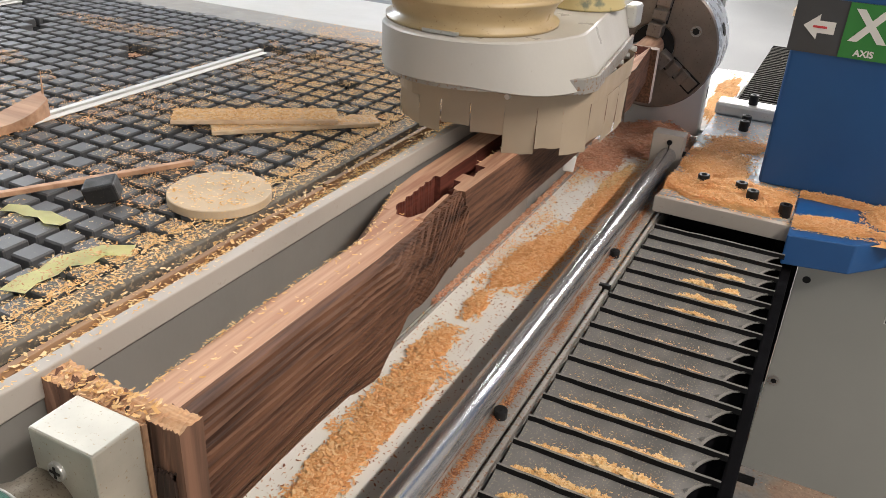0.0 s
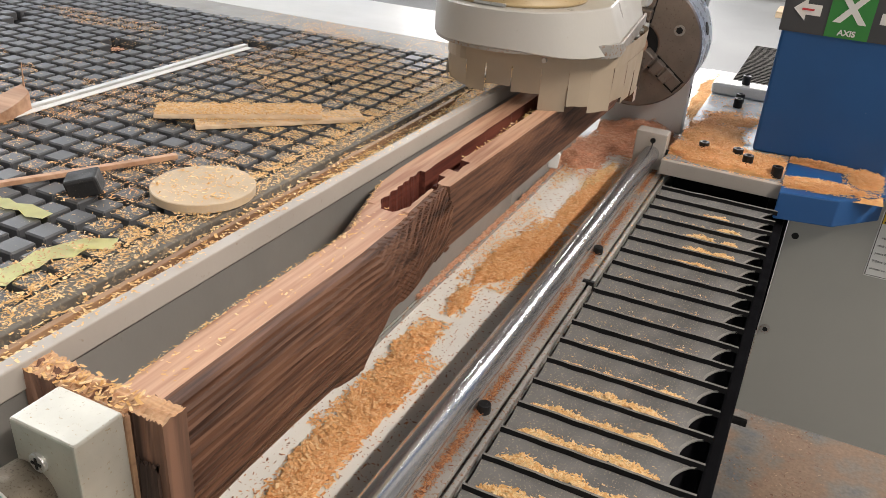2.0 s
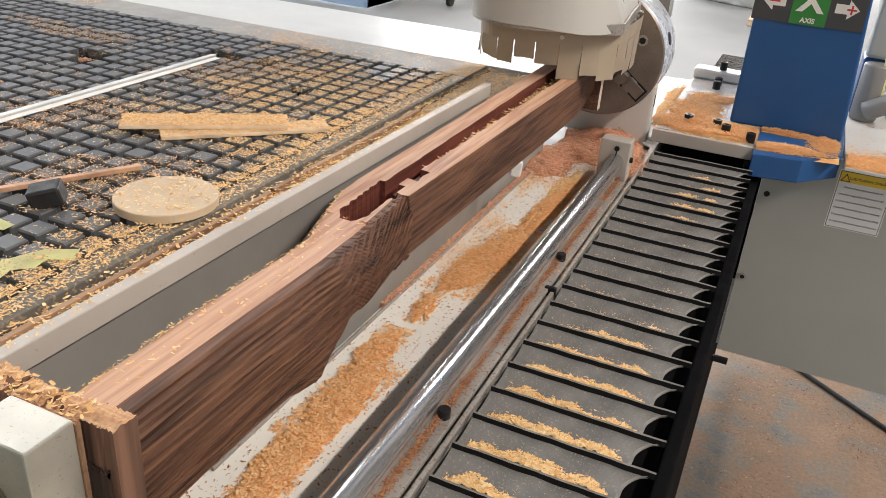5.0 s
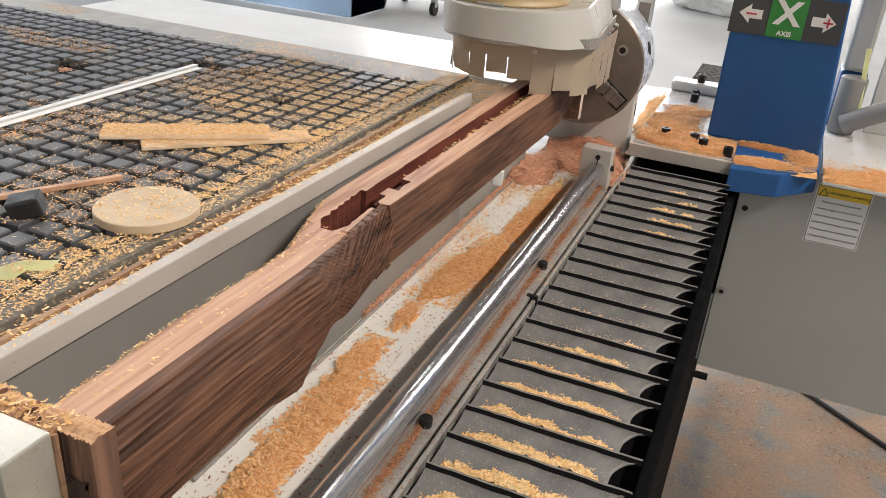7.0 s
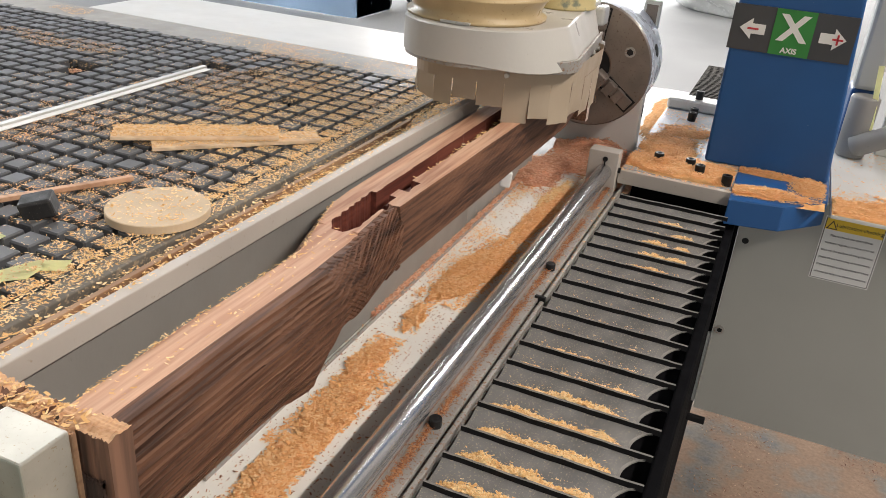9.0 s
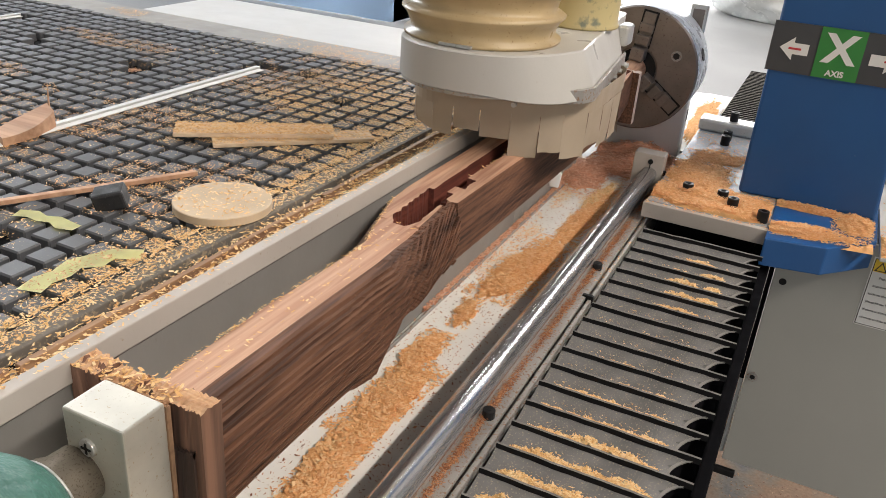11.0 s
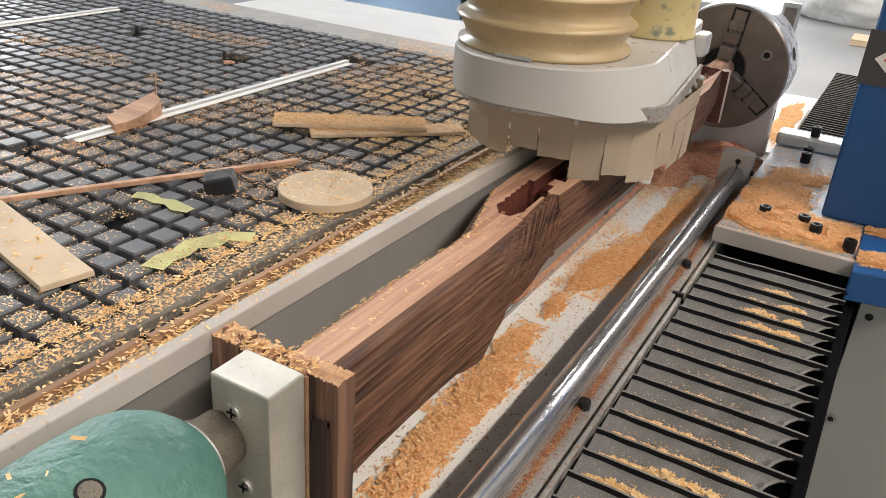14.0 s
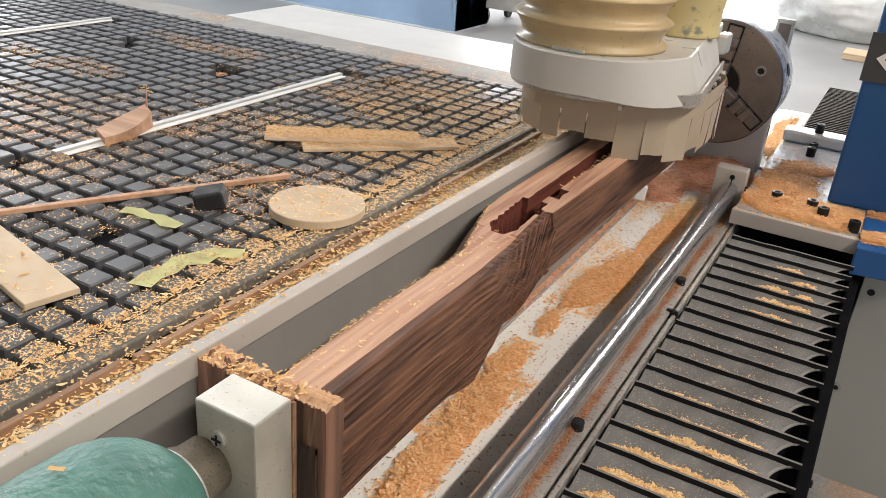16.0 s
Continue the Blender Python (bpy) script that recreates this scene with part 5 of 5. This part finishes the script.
def cell_dust(x0, x1, y0, y1, thick, seed):
    """A dust point on top of a cell inside a stretch of the bed, in patches."""
    x, y = r.uniform(x0, x1), r.uniform(y0, y1)
    gx, gy = ((x - CX) / PITCH) % 1, ((y - CY) / PITCH) % 1
    if 0.375 < gx < 0.625 or 0.375 < gy < 0.625:
        return None
    edge = min(1.0, 9 * (x - x0), 9 * (x1 - x) + 0.4, 9 * (y - y0), 9 * (y1 - y))
    return (x, y, BED - 0.0002) if noise.noise((x * 17, y * 17, seed)) + thick * edge > r.random() else None


chips("cell_dust", scatter(20000, lambda: cell_dust(-0.50, -0.262, 0.76, 1.18, 0.75, 3.0)), CHIPP, "fine sawdust lying on the cells round the slats", (0.0009, 0.0026), 76)
chips("cell_dust", scatter(9000, lambda: cell_dust(-0.80, -0.47, 0.46, 0.80, 0.45, 8.0)), CHIPA, "fine orange sawdust on the cells round the metal strip", (0.0009, 0.0026), 77)
chips("hole_dust", scatter(500, lambda: (lambda c: (CX + c[0] * PITCH + r.uniform(-0.009, 0.009), CY + c[1] * PITCH + r.uniform(-0.009, 0.009), BED - 0.0112))(r.choice([(-13, 9), (-20, 9)]))), CHIPR, "reddish dust where cells are missing", (0.001, 0.0026), 78)
chips("disc_chips", scatter(320, lambda: (lambda a, q: (-0.2795 + q * math.cos(a), 0.6785 + q * math.sin(a), BED + 0.0079))(r.uniform(0, 6.28), 0.037 * r.random() ** 0.5)), CHIPP, "chips on the fibreboard disc", (0.0012, 0.0038), 56)
chips("board_chips", scatter(60, lambda: (r.uniform(-0.45, -0.32), r.uniform(0.455, 0.50), BED + 0.0052)), CHIPP, "chips on the board", (0.002, 0.005), 57)

chips("tape_chips", scatter(160, lambda: (lambda u: (-0.292 + r.uniform(-0.008, 0.012), 0.508 + 0.075 * u, BED + 0.0024))(r.random())), CHIPP, "chips stuck to the yellow tape", (0.0012, 0.003), 74)
heap("table_heap", (-0.107, 0.575, TABLE), (0.015, 0.080), 0.0048, DUST, "drift of orange sawdust on the white table", 3, 21, None, CHIPA, 4940, (0.002, 0.0045))
heap("table_heap", (-0.108, 0.655, TABLE), (0.017, 0.048), 0.005, DUST, "drift of orange sawdust on the white table", -6, 22, None, CHIPA, 3420, (0.002, 0.0045))
heap("table_heap", (-0.116, 0.722, TABLE), (0.0115, 0.032), 0.0045, DUST, "drift of orange sawdust on the white table", 0, 23, None, CHIPA, 1520, (0.002, 0.0045))
heap("table_heap", (-0.113, 0.800, TABLE), (0.008, 0.024), 0.0025, DUST, "thin drift of orange sawdust on the white table", 6, 24, None, CHIPA, 722, (0.002, 0.004))
heap("table_heap", (-0.098, 0.915, TABLE), (0.021, 0.072), 0.0055, DUST, "drift of orange sawdust on the white table", -6, 25, None, CHIPA, 4180, (0.002, 0.0045))
heap("table_heap", (-0.085, 1.07, TABLE), (0.013, 0.095), 0.004, DUST, "thin drift of orange sawdust on the white table", -4, 26, None, CHIPA, 2090, (0.002, 0.0045))
chips("table_film", scatter(2600, lambda: (lambda x, y: (x, y, TABLE + 0.0003) if noise.noise((x * 26, y * 9, 6)) + 0.6 * noise.noise((x * 70, y * 40, 1)) > 0.30 - 0.9 * (y - 1.0) else None)(r.uniform(-0.146, -0.068), r.uniform(0.84, 1.33))), CHIPA, "thin film of orange sawdust on the white table", (0.0012, 0.0032), 73)
heap("red_heap", (-0.132, 1.215, TABLE), (0.030, 0.060), 0.007, DUSTRED, "reddish sawdust below the chuck", 0, 27, None, CHIPR, 2850, (0.002, 0.0045))
heap("red_heap", (-0.085, 1.275, TABLE), (0.052, 0.040), 0.010, DUSTRED, "reddish sawdust below the chuck", 0, 28, None, CHIPR, 3800, (0.002, 0.005))
heap("red_heap", (-0.040, 1.26, TABLE), (0.022, 0.035), 0.007, DUSTRED, "reddish sawdust below the chuck", 0, 29, None, CHIPR, 1520, (0.002, 0.005))
heap("table_heap", (-0.090, 1.12, TABLE), (0.012, 0.085), 0.0012, DUSTPALE, "pale film of sawdust on the white table", 0, 33, None, CHIPP, 900, (0.0012, 0.0030), clip=(-0.146, -0.067, 0.9, 1.32))
heap("red_heap", (-0.095, 1.335, TABLE), (0.056, 0.042), 0.024, DUSTRED, "reddish sawdust heaped against the headstock foot", 0, 34, None, CHIPR, 2850, (0.002, 0.005), clip=(-0.146, -0.030, 1.25, 1.3715))
heap("side_heap", (-0.043, 1.60, 0.7481), (0.018, 0.15), 0.004, DUST, "orange sawdust beside the headstock", 0, 30, None, CHIPA, 900, (0.002, 0.005), clip=(-0.0655, -0.0205, 1.41, 1.79))
chips("table_specks", scatter(3600, lambda: (r.uniform(-0.146, -0.067), r.uniform(0.42, 1.30), TABLE)), CHIPK, "fine dark specks strewn over the white table", (0.0008, 0.0026), 58)
chips("table_dust", scatter(2600, lambda: (lambda x, y: (x, y, TABLE) if noise.noise((x * 30, y * 12, 2)) > 0.1 else None)(r.uniform(-0.146, -0.067), r.uniform(0.85, 1.35))), CHIPP, "fine pale dust on the white table", (0.001, 0.003), 59)
chips("wall_foot_dust", scatter(2600, lambda: (-0.1465 + 0.007 * r.random() ** 1.5, r.uniform(0.78, 1.20), TABLE + 0.004 * r.random())), CHIPR, "reddish sawdust along the foot of the trough wall", (0.002, 0.005), 60)
chips("channel_dust", scatter(9000, lambda: (lambda y: (-0.0355 + 0.0035 * r.normalvariate(0, 0.5), y, 0.7518 + 0.0012 * r.random()) if noise.noise((y * 14, 0, 0)) > -0.45 + 0.5 * r.random() else None)(r.uniform(0.30, 1.2))), CHIPK, "rusty dust in the channel beside the shaft", (0.0008, 0.0024), 61)
chips("frame_chips", scatter(700, lambda: (r.uniform(-0.066, -0.02), r.uniform(0.9, 1.3), 0.7518)), CHIPA, "sawdust along the channel", (0.001, 0.003), 62)

# ---- distance ----
bm = bmesh.new()
cols = []
for k in range(91):
    u = k / 90
    x, y = (-8.2 + 5.39 * u / 0.92, 5.5) if u < 0.92 else (-2.81, 5.5 + 0.55 * (u - 0.92) / 0.08)
    w = 0.05 * noise.noise((u * 9, 0, 0)) + 0.03 * noise.noise((u * 40, 0, 3))
    cols.append((bm.verts.new((x, y + w, 0.005)), bm.verts.new((x, y + w * 0.3 - 0.05, 2.6))))
for a, b in zip(cols, cols[1:]):
    bm.faces.new((a[0], b[0], b[1], a[1])).smooth = True
bmesh.ops.solidify(bm, geom=bm.faces[:], thickness=0.01)
tagged(part("hanging_drape", bm, DRAPE), "pale blue plastic drape hanging to the floor", "drape")

cart = thing("wheeled_cart", "grey metal cart on castors", "cart", (0, 0, 0))
part("cart_body", box((-2.95, 6.0, 0.13), (-2.25, 6.6, 0.95), 0.01), WHITE, cart)
for x, y in ((-2.85, 6.08), (-2.40, 6.08), (-2.85, 6.5), (-2.40, 6.5)):
    w = part("castor", rod_mesh((x - 0.016, y, 0.0525), (x + 0.016, y, 0.0525), 0.052, 20), RUBBER, cart)
    part("castor_fork", box((x - 0.022, y - 0.02, 0.06), (x + 0.022, y + 0.02, 0.129), 0.004), ALU, w)
bm = bmesh.new()
bmesh.ops.create_icosphere(bm, subdivisions=5, radius=1.0)
for v in bm.verts:
    p = v.co.copy()
    d = 1 + 0.22 * noise.noise(p * 1.6) + 0.12 * abs(noise.noise(p * 4.2)) + 0.05 * abs(noise.noise(p * 10))
    v.co = Vector((p.x * 0.62 * d - 0.40, p.y * 0.5 * d + 8.4, max(0.004, 0.30 + p.z * 0.38 * d)))
tagged(part("crumpled_plastic", bm, BAG, smooth=True), "crumpled heap of clear white plastic sheeting on the floor", "plastic sheet")
tagged(part("cardboard_piece", box((-0.30, 7.1, 0.002), (0.0, 7.4, 0.05), 0.004), OFFCUT), "flat piece of pale cardboard on the floor", "cardboard")
cable = part("floor_cable", rod_mesh((0.25, 2.20, 0.0060), (1.1, 1.53, 0.0060), 0.0055, 12), RUBBER)
tagged(cable, "black cable lying on the floor", "cable")

chips("floor_chips", scatter(13000, lambda: (lambda x, y: (x, y, 0.0006) if noise.noise((x * 6, y * 6, 5)) > 0.45 * r.random() - 0.2 else None)(r.uniform(0.12, 1.0), r.uniform(0.9, 2.5))), CHIPF, "reddish-brown chips trodden over the floor", (0.002, 0.0065), 79)

# ---- single cells of the bed nearest the walk ----
for x, y, dz in near:
    c = new("cell", cell_mesh)
    c.parent = bed
    c.location = (x, y, BED + dz)


# ---- what moves ----
def travel(t):
    """How far the gantry has gone along the bed since the start."""
    if t <= 5.75:
        return 0.0592 * t
    if t <= 13.2:
        return 0.3404 - 0.05817 * (t - 5.75)
    return -0.093 + 0.0577 * (t - 13.2)


def motions():
    times = sorted({0.5 * k for k in range(33)} | {5.65, 5.75, 5.85, 13.1, 13.2, 13.3})
    walk(gantry, [(t, pose(-0.010 * travel(t), travel(t), 0)) for t in times])
    for ob, share in pleats:
        walk(ob, [(t, pose(0, FIXED + share * (PLATE_Y + travel(t) - FIXED), 0)) for t in times])
    for ob, share in rear_pleats:
        walk(ob, [(t, pose(0, REAR_Y + travel(t) + share * (REARFIX - REAR_Y - travel(t)), 0)) for t in times])


motions()
